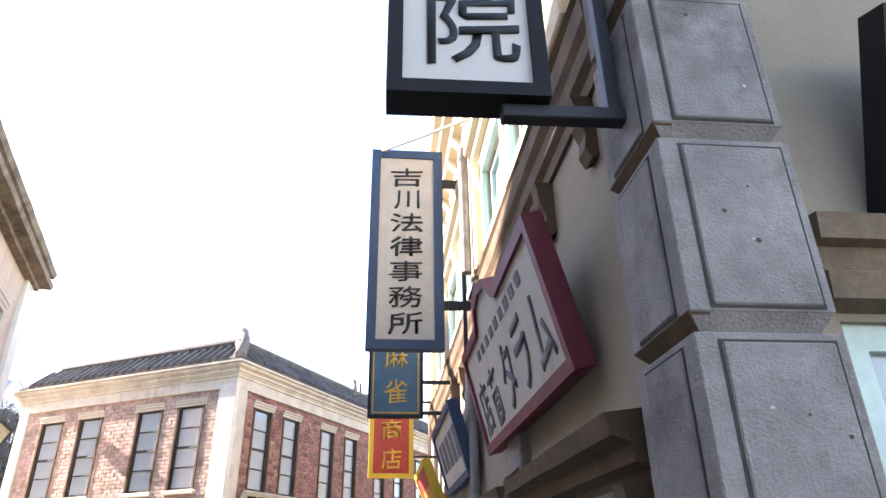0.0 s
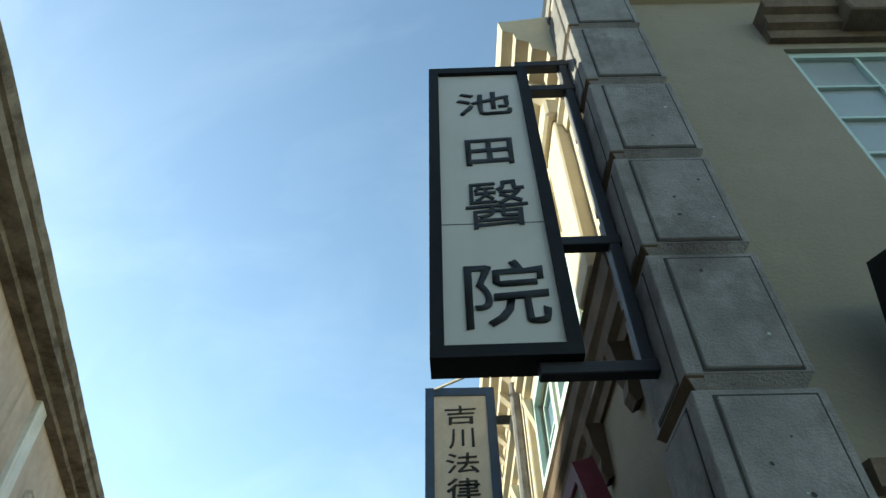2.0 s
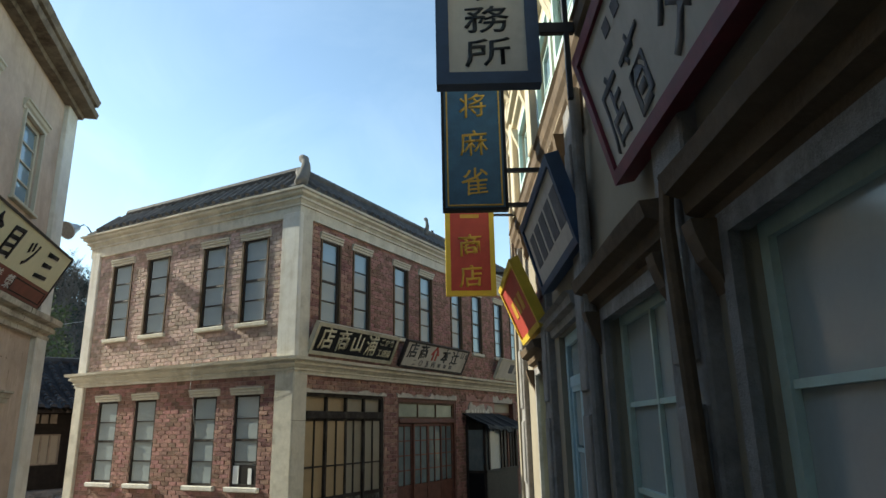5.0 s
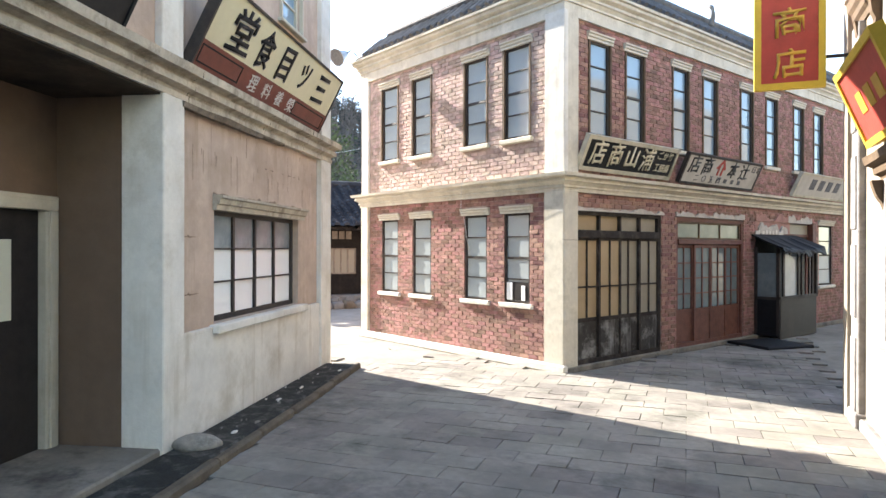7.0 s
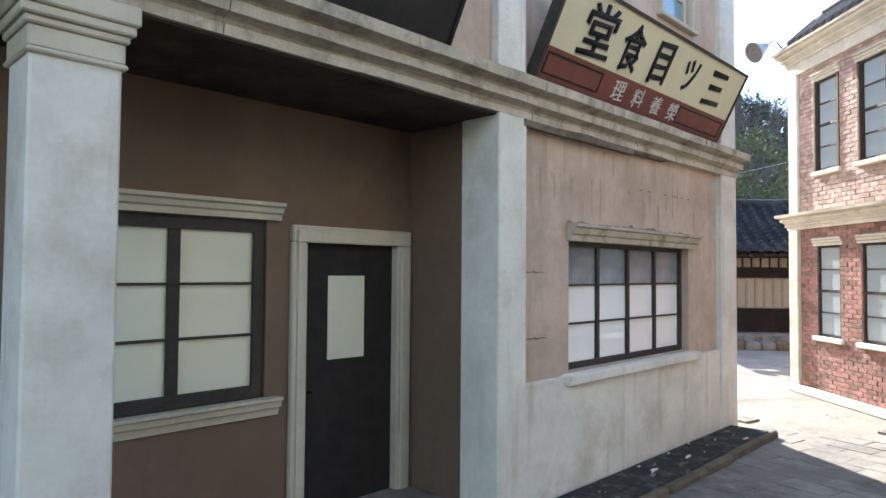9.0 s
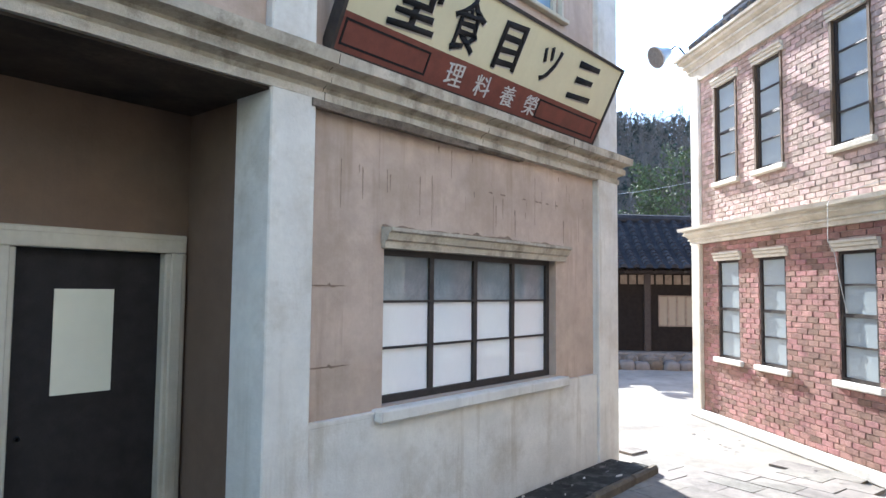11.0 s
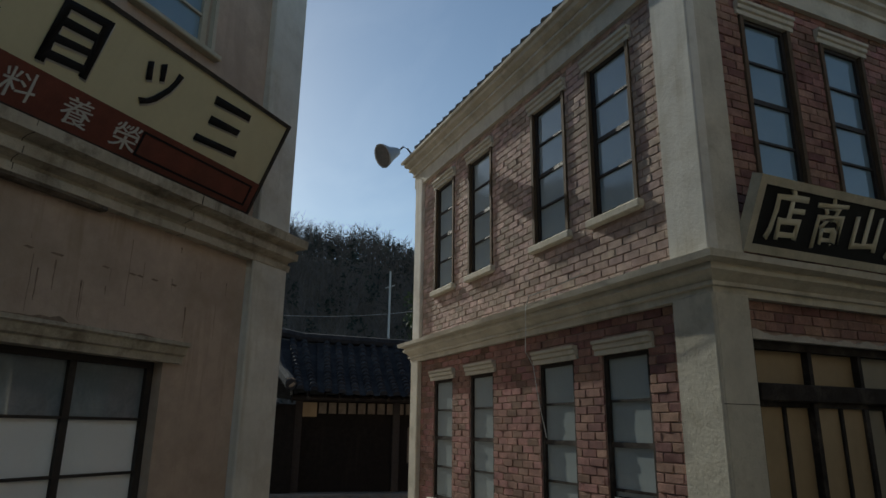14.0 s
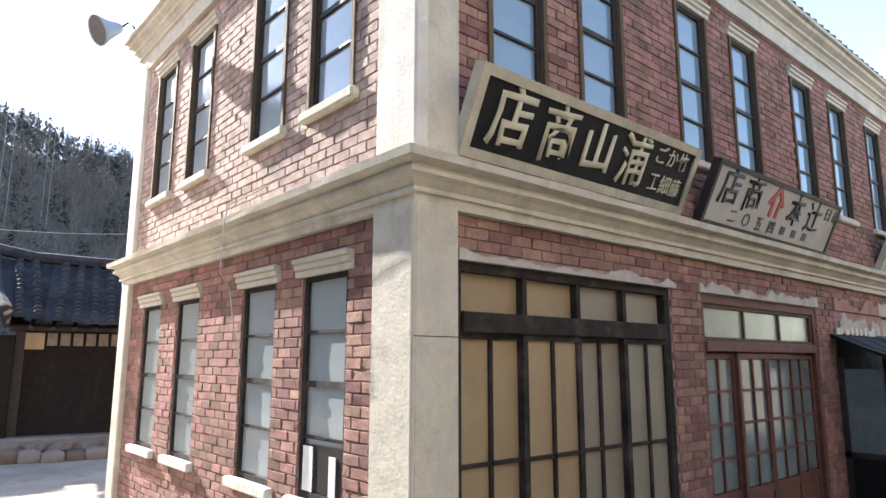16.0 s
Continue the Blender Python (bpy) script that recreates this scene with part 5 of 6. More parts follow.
part("bracket", tube([(0, 0, 0), (0.08, .06, .06), (0.16, .10, 0.0), (0.20, .20, -.15)], .013, 8), "black_iron", e)
e = thing("antenna_mast", "dark iron mast with a crossbar on the roof", "mast", T(-9.4, 18.9, 6.55))
part("mast", tube([(0, 0, 0), (0, 0, .95)], .04, 8), "black_iron", e)
part("crossbar", tube([(-.1, -.35, .55), (.2, .75, .72)], .03, 8), "black_iron", e)
e = thing("hanging_wire", "thin pale wire hanging down the brick wall", "wire", T(-9.15, 10.17, 2.94))
part("strand", tube([(0.85, .03, .06), (.4, .01, .02), (0.03, 0.0, 0.01), (0, -.02, -.1), (0.0, -.03, -.5), (-.02, .06, -.62), (-.01, .1, -.9), (0, .17, -1.25)], .004, 5), "wire", e)

# ================= tiled house across the yard =================
hk = thing("tiled_house", "low old timber house with a dark clay-tile roof", "house", T(-20.3, 11.55, 0, 78))
part("stone_base", box(-2.2, 8.0, -.5, 4.0, -.03, .28, bevel=.05), "rock", hk, "rough stone footing")
rnd = random.Random(11)
for k in range(18):
    s = bmesh.new()
    bmesh.ops.create_icosphere(s, subdivisions=1, radius=.22)
    for v in s.verts:
        v.co = (v.co.x * rnd.uniform(.8, 1.3), v.co.y * .6, v.co.z * rnd.uniform(.5, .8))
    part("footing_stone", s, "rock", hk, "", T(-2.0 + k * .48, -.52, .10))
part("wall", wallmesh(-1.05, 7.6, .28, 2.5, 0, .2, [(1.7, 3.2, .95, 1.8), (4.0, 5.2, .95, 1.8)]), "plank", hk, "plank wall coloured near-black for its backlit shade")
part("wall", box(-1.05, 7.6, 2.2, 3.8, .28, 2.5), "plank", hk)
part("wall", box(-1.05, -.85, .2, 3.8, .28, 2.6), "plank", hk)
part("wall", box(7.4, 7.6, .2, 3.8, .28, 2.6), "dark_wood", hk)
for x in (-1.0, 1.4, 3.5, 5.5, 7.4):
    part("post", box(x - .09, x + .09, -.06, .1, .2, 2.45, bevel=.01), "dark_wood", hk)
for k in range(33):
    if rnd.random() < .9:
        part("plaster_panel", box(-.52 + k * .24, -.34 + k * .24, -.03, .02, 2.10, 2.36), "plaster_h", hk)
part("notice", box(-.92, -.57, -.05, -.035, 2.02, 2.36), "paper", hk, "yellowed paper notice")
for x, ww in ((2.45, 1.5), (4.6, 1.2)):
    window(hk, T(x, .06, .95), ww, .85, 6, 1, "plaster_h", "paper_grey", .04, .05, bar=.05)
part("rafter_beam", tube([(-1.2, -.05, 2.47), (8.0, -.05, 2.47)], .08, 8), "dark_wood", hk)
for k in range(23):
    part("rafter", tube([(-.8 + k * .38, -.75, 2.42), (-.8 + k * .38, .2, 2.68)], .045, 6), "dark_wood", hk)
bm = bmesh.new()
pr = [(0, .16), (.8, .06), (4.0, 0.0), (8.0, 0.0), (9.6, .08)]
rows = []
for (y, z) in ((-.85, 2.50), (0.0, 2.86), (1.0, 3.38), (1.9, 3.98), (2.0, 3.98), (3.0, 3.38), (4.8, 2.5)):
    x0 = -1.15 - .6 * min(1, max(0, (y + .85) / 2.75))
    rows.append([bm.verts.new((x0 + x, y, z + l)) for x, l in pr])
for a, b in zip(rows, rows[1:]):
    for k in range(len(pr) - 1):
        bm.faces.new((a[k], a[k + 1], b[k + 1], b[k]))
hroof = part("roof", bm, "tile", hk, "dark grey half-round clay tiles")
def tile_column(x, r, up, sag, courses=13):
    """One column of short half-round tiles, each lapping over the one below."""
    bm = bmesh.new()
    line = [(-.92, 2.50), (0, 2.90), (1.0, 3.43), (1.85, 4.0)]
    def at(f):
        y = -.92 + 2.77 * f
        for (y0, z0), (y1, z1) in zip(line, line[1:]):
            if y <= y1 + 1e-6:
                return y, z0 + (z1 - z0) * (y - y0) / (y1 - y0)
        return line[-1]
    for c in range(courses):
        rings = []
        for f, rr_ in ((c / courses, r * 1.12), ((c + 1.06) / courses, r * .9)):
            y, z = at(min(1, f))
            rings.append([bm.verts.new((x + math.cos(a) * rr_ - sag * f, y, z + up * math.sin(a) * rr_ + (.012 if rr_ > r else -.008))) for a in (math.pi * q / 6 for q in range(7))])
        for q in range(6):
            bm.faces.new((rings[0][q], rings[0][q + 1], rings[1][q + 1], rings[1][q]))
        if up > 0:
            bm.faces.new(rings[0])
    return bm
for k in range(29):
    x = -1.0 + k * .325
    lift = .10 * max(0, 1 - k / 4)
    part("cover_tile", tile_column(x, .085, 1, .3 * (k < 2)), "tile", hroof, "", T(0, 0, lift + .02))
    if k:
        part("pan_tile", tile_column(x - .1625, .10, -.45, .3 * (k < 2)), "tile", hroof, "", T(0, 0, lift + .045))
part("ridge", tube([(-1.85, 1.95, 4.36), (-1, 1.95, 4.2), (3, 1.95, 4.08), (7, 1.95, 4.1), (8.2, 1.95, 4.16)], .14, 8), "tile", hroof)
part("gable_end_tile", tube([(-1.82, 1.9, 4.28), (-1.68, 1.0, 3.62), (-1.48, 0, 3.10), (-1.22, -.9, 2.72)], .14, 8), "tile", hroof)
part("end_cap", lathe([(0, -.02), (.11, -.02), (.12, .03), (.07, .05), (0, .05)], 12), "plaster_h", hroof, "pale round end cap", pose(-1.24, -.86, 2.78, 90))
part("gable_board", slab([(-.7, 2.5), (1.95, 3.9), (4.6, 2.5)], -.03, .03), "plank", hk, "", T(-1.2, 0, 0, 90))
sh = thing("lean_to_shed", "low dark plank shed with a hipped slate roof", "shed", T(-20.3, 11.55, 0, 78))
part("wall", box(-6.0, -1.08, -.3, 2.4, -.03, 2.3), "plank", sh)
bm = bmesh.new()
q = [bm.verts.new(p) for p in ((-6.3, -.6, 2.28), (-1.5, -.6, 2.28), (-1.5, 2.8, 2.28), (-6.3, 2.8, 2.28), (-5.0, 1.1, 3.3), (-2.75, 1.1, 3.3))]
for f in ((0, 1, 5, 4), (1, 2, 5), (2, 3, 4, 5), (3, 0, 4), (3, 2, 1, 0)):
    bm.faces.new([q[k] for k in f])
srf = part("roof", bm, "tile", sh, "grey slate hipped roof")
V, F = [], []
rr = random.Random(12)
for r in range(9):                       # overlapping slates, in courses up the front slope
    f0, f1 = r / 9, (r + 1.25) / 9
    x0, x1 = -6.3 + 1.3 * f0, -1.5 - 1.25 * f0
    n = int((x1 - x0) / .24)
    for k in range(n):
        a, b = x0 + (x1 - x0) * k / n, x0 + (x1 - x0) * (k + .94) / n
        z0, z1 = 2.31 + 1.02 * f0 + rr.uniform(0, .015), 2.30 + 1.02 * f1
        y0, y1 = -.62 + 1.7 * f0 - rr.uniform(0, .02), -.6 + 1.7 * min(1, f1)
        i = len(V)
        V += [(a, y0, z0), (b, y0, z0), (b, y1, z1 - .01), (a, y1, z1 - .01), (a, y0, z0 + .025), (b, y0, z0 + .025), (b, y1, z1), (a, y1, z1)]
        F += [(i + 4, i + 5, i + 6, i + 7), (i, i + 1, i + 5, i + 4), (i, i + 4, i + 7, i + 3), (i + 1, i + 2, i + 6, i + 5)]
me = bpy.data.meshes.new("slate_courses")
me.from_pydata(V, [], F)
me.materials.append(M["tile"])
o = new("slate_courses", me)
o.parent = srf
tagged(o, kind="stuff")
# low yard wall of stacked stones
yw = thing("yard_wall", "low wall of pale rough stones along the yard", "wall", T(-18.9, 10.0, 0, 78))
for k in range(26):
    s = bmesh.new()
    bmesh.ops.create_icosphere(s, subdivisions=2, radius=.2)
    for v in s.verts:
        n = noise.noise(v.co * 6 + Vector((k, 0, 0)))
        v.co = [math.copysign(abs(c / .2) ** .6 * .2, c) for c in v.co]      # squared-off rubble
        v.co *= 1 + .22 * n
        v.co.z *= .8
    part("stone", s, "kerb" if k % 3 == 0 else "rock", yw, "", T(-4.0 + k * .36, rnd.uniform(-.08, .08), .03 + rnd.uniform(-.04, .03)), True)

# ================= hill and trees =================
def hill_z(az, r):
    """Height of the ground r metres out in the compass direction az."""
    top = 25.4 + .31 * max(0, az - 66) + .7 * math.sin(az * .63)
    if az < 66:
        top *= 1 - .022 * (66 - az)
    f = min(1, max(0, (r - 40) / 68))
    return -.05 + max(4, top) * (f * f * (3 - 2 * f))
HC = Vector((-4, 7, 0))
bm = bmesh.new()
grid = []
for i in range(61):
    az = 20 + 120 * i / 60
    rowv = []
    for r in (38, 46, 55, 64, 73, 82, 91, 100, 112, 130, 170):
        d = Vector((-math.sin(radians(az)), math.cos(radians(az)), 0))
        p = HC + d * r
        z = hill_z(az, min(r, 112)) * (1 if r < 120 else .9)
        rowv.append(bm.verts.new((p.x, p.y, z + noise.noise(p * .07) * 1.5 * min(1, (r - 38) / 20))))
    grid.append(rowv)
for a, b in zip(grid, grid[1:]):
    for k in range(len(a) - 1):
        bm.faces.new((a[k], a[k + 1], b[k + 1], b[k]))
hill = tagged(link("hill", bm, "hill", smooth=True), "wooded hillside of brown leaf litter behind the yard", "hill", kind="structure")

def crowd(name, n, material, label, build, seed, az0=38, az1=115, r0=46, r1=116):
    rr = random.Random(seed)
    V, F = [], []
    for _ in range(n):
        az, r = rr.uniform(az0, az1), math.sqrt(rr.uniform(r0 * r0, r1 * r1))
        d = Vector((-math.sin(radians(az)), math.cos(radians(az)), 0))
        p = HC + d * r
        build(V, F, Vector((p.x, p.y, hill_z(az, min(r, 112)) - .3)), rr)
    me = bpy.data.meshes.new(name)
    me.from_pydata(V, [], F)
    me.materials.append(M[material])
    return tagged(new(name, me), label, "trees", kind="stuff")
def twig_tree(V, F, p, rr):
    h = rr.uniform(3.5, 6.5)
    lean = Vector((rr.uniform(-.1, .1), rr.uniform(-.1, .1), 1))
    def stick(a, b, r):
        i = len(V)
        u = (b - a).orthogonal().normalized() * r
        v = (b - a).normalized().cross(u)
        V.extend([tuple(a + u), tuple(a - u * .5 + v * .87), tuple(a - u * .5 - v * .87), tuple(b)])
        F.extend([(i, i + 1, i + 3), (i + 1, i + 2, i + 3), (i + 2, i, i + 3)])
    stick(p, p + lean * h, rr.uniform(.04, .08))
    for k in range(20):
        f = rr.uniform(.25, .97)
        a = rr.uniform(0, 6.28)
        q = p + lean * h * f
        stick(q, q + Vector((math.cos(a), math.sin(a), rr.uniform(.5, 1.6))) * h * .24 * (1.15 - f * .6), .028)
def pine(V, F, p, rr):
    """A loose, uneven crown of small needle clumps in three or four tiers."""
    h = rr.uniform(3.0, 5.6)
    tiers = [(rr.uniform(.35, .98), rr.uniform(0, 6.28)) for _ in range(7)]
    for k in range(64):
        f, a = tiers[k % 7]
        f, a = f + rr.uniform(-.05, .07), a + rr.uniform(-.9, .9)
        r = (1.12 - f) * h * .34 * rr.uniform(.1, 1.0)
        c = p + Vector((math.cos(a) * r, math.sin(a) * r, f * h))
        s = rr.uniform(.10, .26)
        i = len(V)
        for _ in range(4):
            V.append(tuple(c + Vector((rr.uniform(-1, 1), rr.uniform(-1, 1), rr.uniform(-.5, .6))) * s))
        F.extend([(i, i + 1, i + 2), (i, i + 2, i + 3), (i, i + 3, i + 1), (i + 1, i + 3, i + 2)])
crowd("bare_woods", 4200, "bark", "bare winter woods of brown twigs on the hillside", twig_tree, 3)
crowd("pine_woods", 1100, "pine", "dark green pines scattered over the hillside", pine, 4)
crowd("ridge_pines", 1500, "pine", "dark pines along the crest of the hill", pine, 5, r0=98, r1=116)

def tree(name, label, x, y, z, h, bark, leaves, seed, spread=.32, limbs=26):
    rr = random.Random(seed)
    e = thing(name, label, "tree", T(x, y, z))
    part("trunk", tube([(0, 0, 0), (rr.uniform(-.1, .1), .05, h * .5), (rr.uniform(-.2, .2), 0, h)], h * (.0035 if bark == "pale_bark" else .014), 7, .01), bark, e)
    V, F = [], []
    def limb(a, d, l, r, lev):
        b = a + d * l
        i = len(V)
        u = d.orthogonal().normalized() * r
        v = d.cross(u)
        V.extend([tuple(a + u), tuple(a - u * .5 + v * .87), tuple(a - u * .5 - v * .87), tuple(b + u * .4), tuple(b - u * .2 + v * .35), tuple(b - u * .2 - v * .35)])
        F.extend([(i, i + 1, i + 4, i + 3), (i + 1, i + 2, i + 5, i + 4), (i + 2, i, i + 3, i + 5)])
        if lev:
            for _ in range(4):
                dd = (d + Vector((rr.uniform(-1, 1), rr.uniform(-1, 1), rr.uniform(-.3, .8))) * .7).normalized()
                limb(a + d * l * rr.uniform(.4, 1), dd, l * .55, r * .5, lev - 1)
        elif leaves:
            for _ in range(7):
                c = b + Vector((rr.uniform(-1, 1), rr.uniform(-1, 1), rr.uniform(-1, 1))) * .3
                LV.extend([tuple(c + Vector((rr.uniform(-1, 1), rr.uniform(-1, 1), rr.uniform(-1, 1))) * .13) for _ in range(3)])
                n = len(LV)
                LF.append((n - 3, n - 2, n - 1))
    LV, LF = [], []
    for k in range(limbs):
        f = rr.uniform(.25, .97)
        a = rr.uniform(0, 6.28)
        limb(Vector((0, 0, h * f)), Vector((math.cos(a), math.sin(a), rr.uniform(.5, 1.3))).normalized(), h * spread * (1.1 - f * .7), h * (.0018 if bark == "pale_bark" else .006), 2)
    me = bpy.data.meshes.new("branchwork")
    me.from_pydata(V, [], F)
    me.materials.append(M[bark])
    o = new("branchwork", me)
    o.parent = e
    tagged(o, kind="stuff")
    if leaves:
        me = bpy.data.meshes.new("crown")
        me.from_pydata(LV, [], LF)
        me.materials.append(M[leaves])
        o = new("crown", me)
        o.parent = e
    return e
def polar(az, r):
    return HC.x - math.sin(radians(az)) * r, HC.y + math.cos(radians(az)) * r
for az, r, h, nm, lab, bk_, lv, sd_ in ((66.3, 36, 8.0, "leafy_tree", "small tree with thin olive-green leaves", "bark", "leaf", 21), (64.6, 35, 8.6, "leafy_tree", "small tree with thin olive-green leaves", "bark", "leaf", 22),
        (68.4, 38, 7.0, "bare_tree", "bare grey-brown tree behind the tiled house", "bark", None, 23), (71.8, 40, 6.8, "bare_tree", "bare grey-brown tree behind the tiled house", "bark", None, 24),
        (82.6, 68.0, 15.0, "birch", "tall pale-trunked bare birch on the slope", "pale_bark", None, 25), (83.2, 69.0, 15.0, "birch", "tall pale-trunked bare birch on the slope", "pale_bark", None, 26), (80.4, 69.0, 15.0, "birch", "tall pale-trunked bare birch on the slope", "pale_bark", None, 27), (80.0, 68.0, 15.0, "birch", "tall pale-trunked bare birch on the slope", "pale_bark", None, 28)):
    x, y = polar(az, r)
    tree(nm, lab, x, y, hill_z(az, r) if r > 40 else -.03, h, bk_, lv, sd_, .055 if nm == "birch" else .34, 8 if nm == "birch" else 26)
x, y = polar(70.6, 33)
e = thing("utility_pole", "tall pale concrete utility pole with a crossarm", "pole", T(x, y, -.03))
part("pole", tube([(0, 0, 0), (0, 0, 9.6)], .085, 10, .05), "wire", e)
part("crossarm", tube([(-.2, -.18, 8.75), (.2, .18, 8.85)], .026, 6), "wire", e)
e = thing("overhead_cable", "thin overhead cable sagging across the yard", "cable", T(-19.5, 9.0, 5.0))
part("strand", tube([(-1.0, -6 + k * .9, .35 - .9 * (1 - ((k - 7) / 7) ** 2)) for k in range(15)], .006, 5), "wire", e)

# ================= small things on the ground =================
s = bmesh.new()
bmesh.ops.create_icosphere(s, subdivisions=3, radius=.2)
for v in s.verts:
    v.co *= 1 + .22 * noise.noise(v.co * 5)
    v.co = (v.co.x * 1.05, v.co.y * .7, max(v.co.z * .42, -.05))
tagged(link("stone", s, "pale_rock", m=LBM @ T(.24, -.22, .10, -60), smooth=True), "grey rounded stone at the foot of the pilaster", "stone")
e = thing("door_mat", "dark ridged ramp board lying before the shop entry", "mat", T(-6.5, 15.5, 0, 70))
part("board", box(-.55, .55, -.5, .5, -.02, .05, bevel=.02), "black", e)
rnd = random.Random(9)
for k in range(14):
    lf = bmesh.new()
    q = [lf.verts.new((math.cos(a) * .035, math.sin(a) * .018, rnd.uniform(0, .012))) for a in (0, 1.05, 2.1, 3.14, 4.2, 5.25)]
    lf.faces.new(q)
    tagged(link("fallen_leaf", lf, "ground", m=T(-8.6 - rnd.random() * 3, 9.9 + rnd.uniform(-.3, .3), .012, rnd.uniform(0, 360))), "dry brown leaf on the ground by the wall", "leaf", "dry leaves by the wall")
# nails and runs of rust on the dining hall wall
for x, z, w in ((0.54, 1.905, .32), (.55, 1.37, .38)):
    part("scar", slab([(x - w / 2, z), (x - w / 4, z + .004), (x - .02, z + .002), (x, z + .016), (x + .015, z + .003), (x + w / 3, z + .003), (x + w / 2, z - .003), (x + w / 4, z - .006), (x + .02, z - .014), (x, z - .005), (x - w / 3, z - .008)], .026, .032), "soot", lb, "rusty horizontal scar")
rnd = random.Random(14)
for k in range(34):
    x = .42 + 3.7 * (k + rnd.uniform(-1.4, 1.4)) / 34
    z = rnd.choice((2.99, 2.86, 2.74, 2.72, 2.62)) + rnd.uniform(-.04, .04)
    hgt = min(rnd.choice((.05, .09, .16, .24, .42)) * rnd.uniform(.7, 1.3), z - (2.37 if .98 < x < 3.6 else 1.2))
    w = rnd.uniform(.0015, .006)
    n = 9
    lft, rgt = [], []
    for q in range(n):
        f = q / (n - 1)
        ww = w * (1 - .75 * f) * rnd.uniform(.6, 1.4)
        cx = x + .004 * noise.noise(Vector((k * 3.1, f * 4, 0)))
        lft.append((cx - ww, z - hgt * f))
        rgt.append((cx + ww, z - hgt * f))
    part("rain_run", slab(lft + rgt[::-1], .0285, .032), "soot" if k % 3 else "soot_pale", lb, "thin dark rain run")
for k in range(9):
    x = rnd.uniform(1.5, 3.5)
    part("nail_scar", slab([(x - .03, 2.735), (x - .01, 2.745), (x + .035, 2.74), (x + .02, 2.728)], .028, .032), "soot", lb, "small dark nail scar")

# ================= bricks and paving =================
def brick_mesh(w, h, seed):
    """A worn brick: a proud, slightly hollow or swollen face with rounded, chipped arrises."""
    rr = random.Random(seed)
    j = lambda a=.0025: rr.uniform(-a, a)
    d, c = .012, .004
    bm = bmesh.new()
    q = ((-1, -1), (0, -1), (1, -1), (1, 0), (1, 1), (0, 1), (-1, 1), (-1, 0))
    back = [bm.verts.new((x * w / 2, .004, z * h / 2)) for x, z in q]
    mid = [bm.verts.new((x * w / 2 + j(), -d + c + j(), z * h / 2 + j(.0015))) for x, z in q]
    fr = [bm.verts.new((x * (w / 2 - c * rr.uniform(.8, 2.2)) + j(), -d + j(.001), z * (h / 2 - c * rr.uniform(.6, 1.3)))) for x, z in q]
    m0 = bm.verts.new((j(.02), -d + j(.001), j(.006)))
    for a, b in ((back, mid), (mid, fr)):
        for k in range(8):
            bm.faces.new((a[k], a[(k + 1) % 8], b[(k + 1) % 8], b[k]))
    for k in range(8):
        bm.faces.new((fr[k], fr[(k + 1) % 8], m0))
    bmesh.ops.recalc_face_normals(bm, faces=bm.faces)
    me = bpy.data.meshes.new("brick")
    bm.to_mesh(me)
    bm.free()
    return me

def lay(wall, x0, x1, z0, z1, holes, m_single, m_join, near, limit, seed, bw=.186, bh=.061, jt=.007):
    """Bricks in stretcher bond over a wall: the ones nearest to x = near as parts, the others joined."""
    rr = random.Random(seed)
    jobs = []
    rows = int((z1 - z0) / (bh + jt))
    ph = (z1 - z0) / rows
    for r in range(rows):
        z = z0 + (r + .5) * ph
        a, b = z - ph / 2, z + ph / 2
        spans, cur = [], x0
        for h0, h1 in sorted((h[0], h[1]) for h in holes if h[2] < b - .02 and h[3] > a + .02):
            if h0 > cur:
                spans.append((cur, min(h0, x1)))
            cur = max(cur, h1)
        if cur < x1:
            spans.append((cur, x1))
        for s0, s1 in spans:
            pitch = bw + jt
            k0 = math.floor((s0 - x0) / pitch) - 1
            for k in range(k0, k0 + int((s1 - s0) / pitch) + 4):
                e0 = max(s0, x0 + k * pitch + (pitch / 2 if r % 2 else 0) + jt / 2)
                e1 = min(s1, x0 + (k + 1) * pitch + (pitch / 2 if r % 2 else 0) - jt / 2)
                if e1 - e0 > .025:
                    jobs.append(((e0 + e1) / 2, z, e1 - e0, ph - jt))
    jobs.sort(key=lambda q: abs(q[0] - near) + abs(q[1] - 2.6) * .5)
    variants = [brick_mesh(bw, ph - jt, seed + k) for k in range(14)]
    for me in variants:
        me.materials.append(M[m_single])
    V, F = [], []
    for n, (x, z, w, h) in enumerate(jobs):
        me = rr.choice(variants)
        mm = T(x, rr.uniform(.009, .016), z) @ pose(0, 0, 0, rr.uniform(-1.6, 1.6), rr.uniform(-.9, .9), rr.uniform(-.9, .9)) @ Matrix.Diagonal((w / bw, 1, 1, 1))
        if n < limit:
            o = new("brick", me)
            o.parent, o.matrix_basis = wall, mm
        else:
            i = len(V)
            V.extend(tuple(mm @ v.co) for v in me.vertices)
            F.extend(tuple(i + q for q in p.vertices) for p in me.polygons)
    me = bpy.data.meshes.new("brickwork")
    me.from_pydata(V, [], F)
    me.materials.append(M[m_join])
    o = new("brickwork", me)
    o.parent = wall
    tagged(o, "weathered red brickwork in stretcher bond", kind="stuff")
def grown(hs, d=.0, top=.12, low=.075):
    return [(a - d, b + d, c - low, e + top) for a, b, c, e in hs]
XL0, XL1 = -BKL_LEN + .25, -.33
lay(wall_l, XL0, XL1, .10, Z1, grown(hl1), "brick", "brick_join", -.4, 170, 1)
lay(wall_l, XL0, XL1, Z2, Z3, grown(hl2, .035), "brick_up", "brick_up_join", -.4, 130, 2)
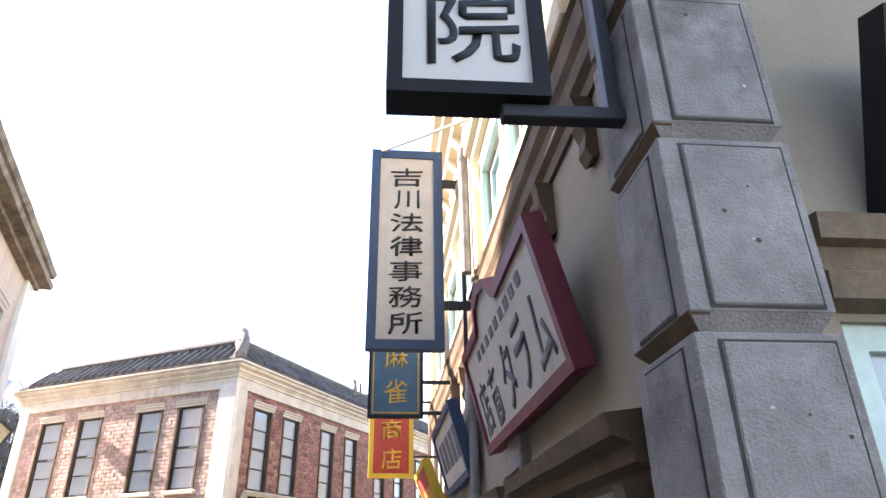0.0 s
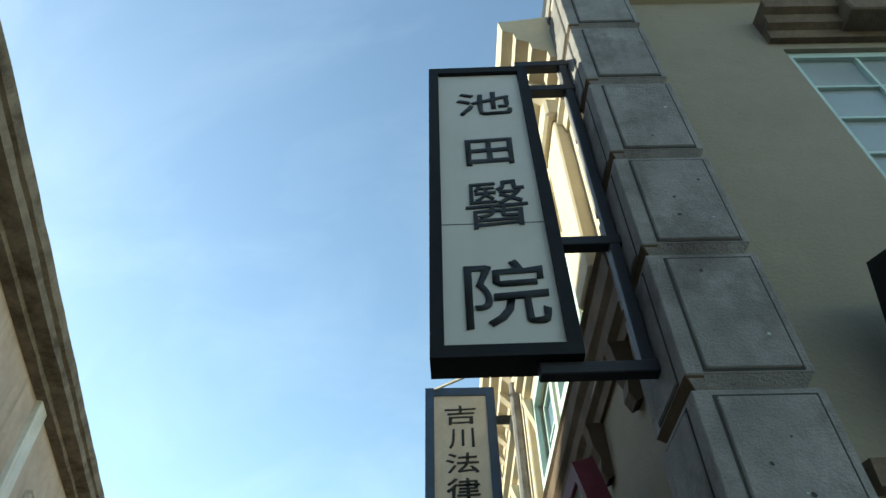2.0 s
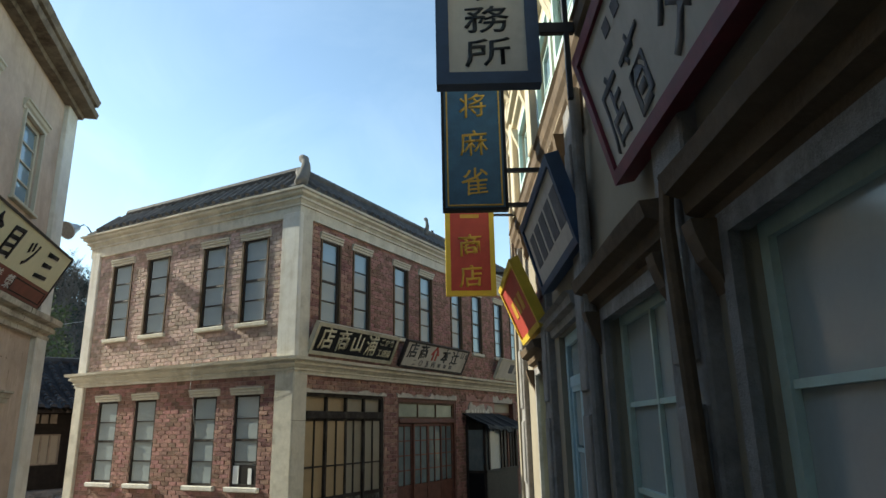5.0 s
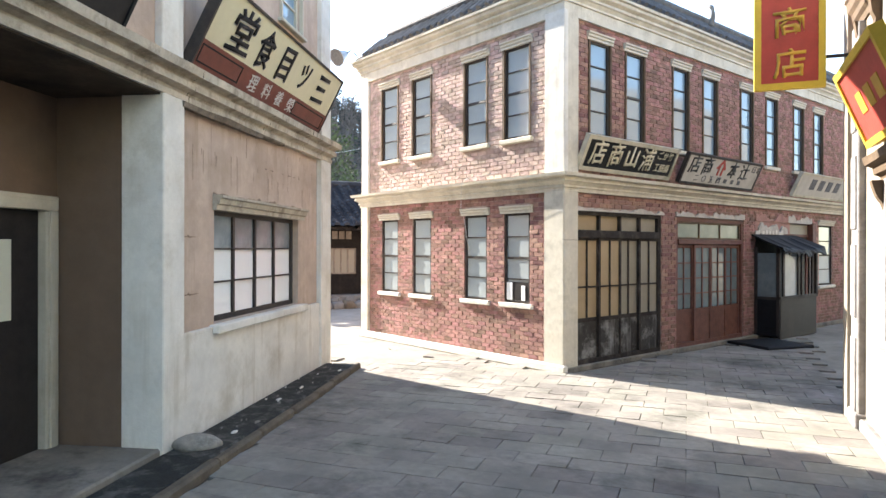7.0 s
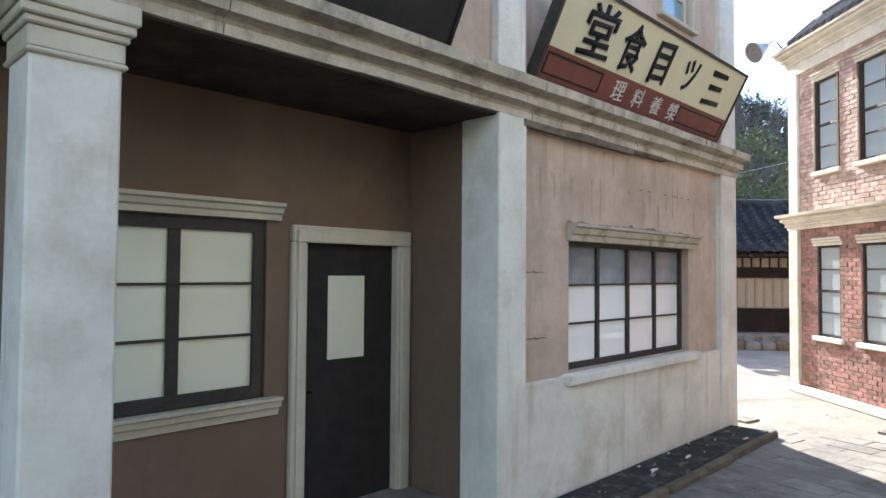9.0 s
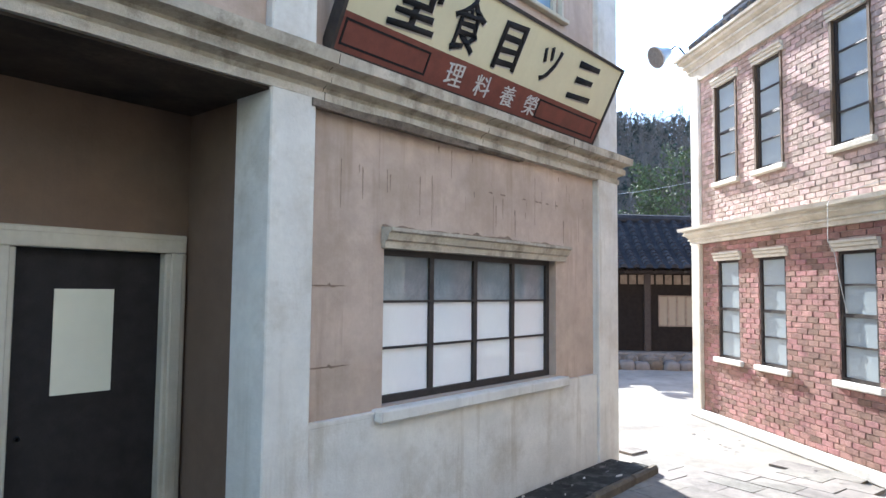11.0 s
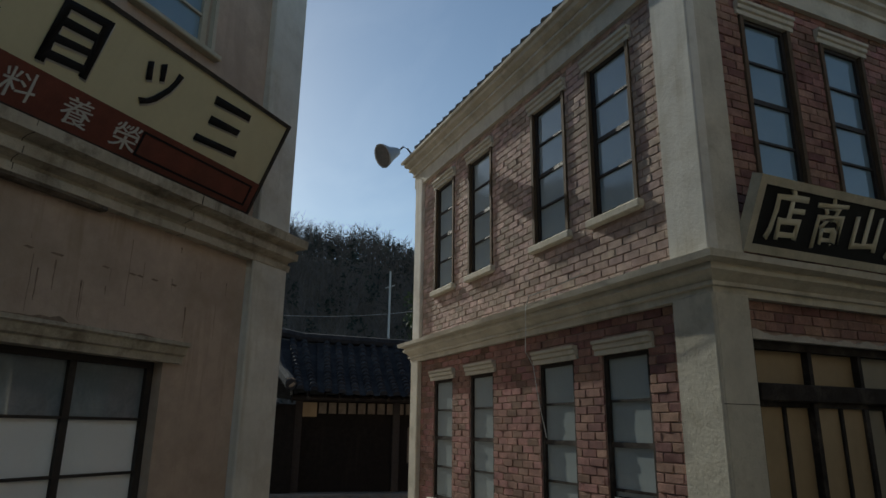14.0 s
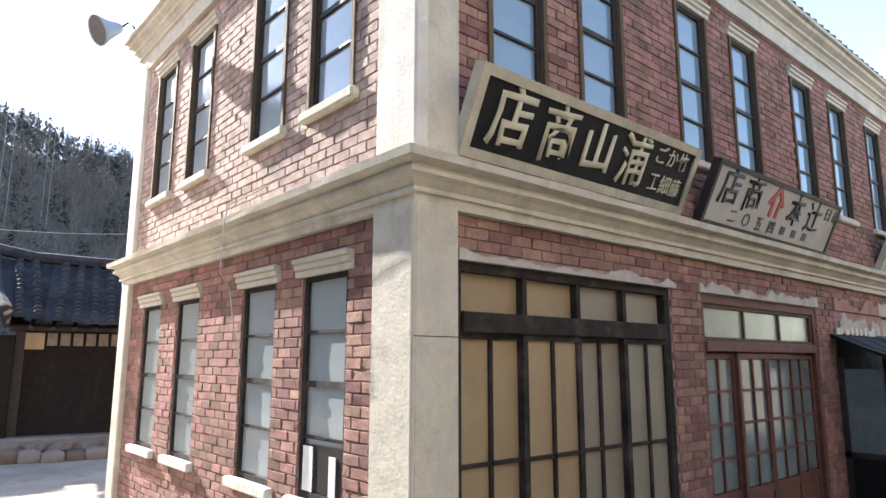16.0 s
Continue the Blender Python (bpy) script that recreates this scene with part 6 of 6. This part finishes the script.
lay(wall_r, .27, BKR_LEN - .35, .06, Z1, [(a, b, 0, 2.40) for a, b, c, d in hr1[:3]] + grown(hr1[3:]), "brick", "brick_join", .4, 120, 3)
lay(wall_r, .29, BKR_LEN - .35, Z2, Z3, grown(hr2, .035), "brick", "brick_join", .4, 170, 4)

# paving: slabs in courses along the street, level with the ground about them
pv = tagged(new("pavement"), "worn grey granite paving slabs in staggered courses", "pavement", kind="structure")
pv.matrix_basis = T(-5.2, 6.2, 0, 30)
rr = random.Random(17)
def slab_mesh(w, d, seed):
    r2 = random.Random(seed)
    bm = bmesh.new()
    c = .003
    lo = [bm.verts.new((x * w / 2, y * d / 2, -.04)) for x, y in ((-1, -1), (1, -1), (1, 1), (-1, 1))]
    mi = [bm.verts.new((x * w / 2, y * d / 2, -.005 + r2.uniform(-.002, .002))) for x, y in ((-1, -1), (1, -1), (1, 1), (-1, 1))]
    hi = [bm.verts.new((x * (w / 2 - c), y * (d / 2 - c), r2.uniform(-.003, .003))) for x, y in ((-1, -1), (1, -1), (1, 1), (-1, 1))]
    for a, b in ((lo, mi), (mi, hi)):
        for k in range(4):
            bm.faces.new((a[k], a[(k + 1) % 4], b[(k + 1) % 4], b[k]))
    bm.faces.new(hi)
    bmesh.ops.recalc_face_normals(bm, faces=bm.faces)
    me = bpy.data.meshes.new("paving_slab")
    bm.to_mesh(me)
    bm.free()
    me.materials.append(M["slab"])
    return me
SWD, SDP = .46, .30
forms = [slab_mesh(SWD - .004, SDP - .004, k) for k in range(6)]
lbi, bki, rbi = LBM.inverted(), T(BKX, BKY, 0).inverted(), T(*RBA, 0, RYAW).inverted()
cells = []
for i in range(-26, 27):
    for j in range(-52, 53):
        p = pv.matrix_basis @ Vector((i * SWD + (SWD / 2 if j % 2 else 0), j * SDP, 0))
        a, b, c = lbi @ p, bki @ p, rbi @ p
        if a.y > -.40 and a.x < U1 + .45 or a.y > 1.5 or b.y > -.2 and b.x < .2 or c.x > .25 and c.y > .2 or p.x < -9.5 and p.y > 8.5 or p.x < -12:
            continue
        cells.append((abs(p.x + 5) + abs(p.y - 7.2), i, j))
cells.sort()
V, F = [], []
for n, (_, i, j) in enumerate(cells):
    me = rr.choice(forms)
    mm = T(i * SWD + (SWD / 2 if j % 2 else 0), j * SDP, rr.uniform(-.004, .002)) @ pose(0, 0, 0, rr.uniform(-.5, .5), rr.uniform(-.4, .4), rr.uniform(-.4, .4))
    if n < 300:
        o = new("paving_slab", me)
        o.parent, o.matrix_basis = pv, mm
    else:
        q = len(V)
        V.extend(tuple(mm @ v.co) for v in me.vertices)
        F.extend(tuple(q + k for k in f.vertices) for f in me.polygons)
me = bpy.data.meshes.new("outer_paving")
me.from_pydata(V, [], F)
me.materials.append(M["slab_join"])
o = new("outer_paving", me)
o.parent = pv
tagged(o, kind="stuff")
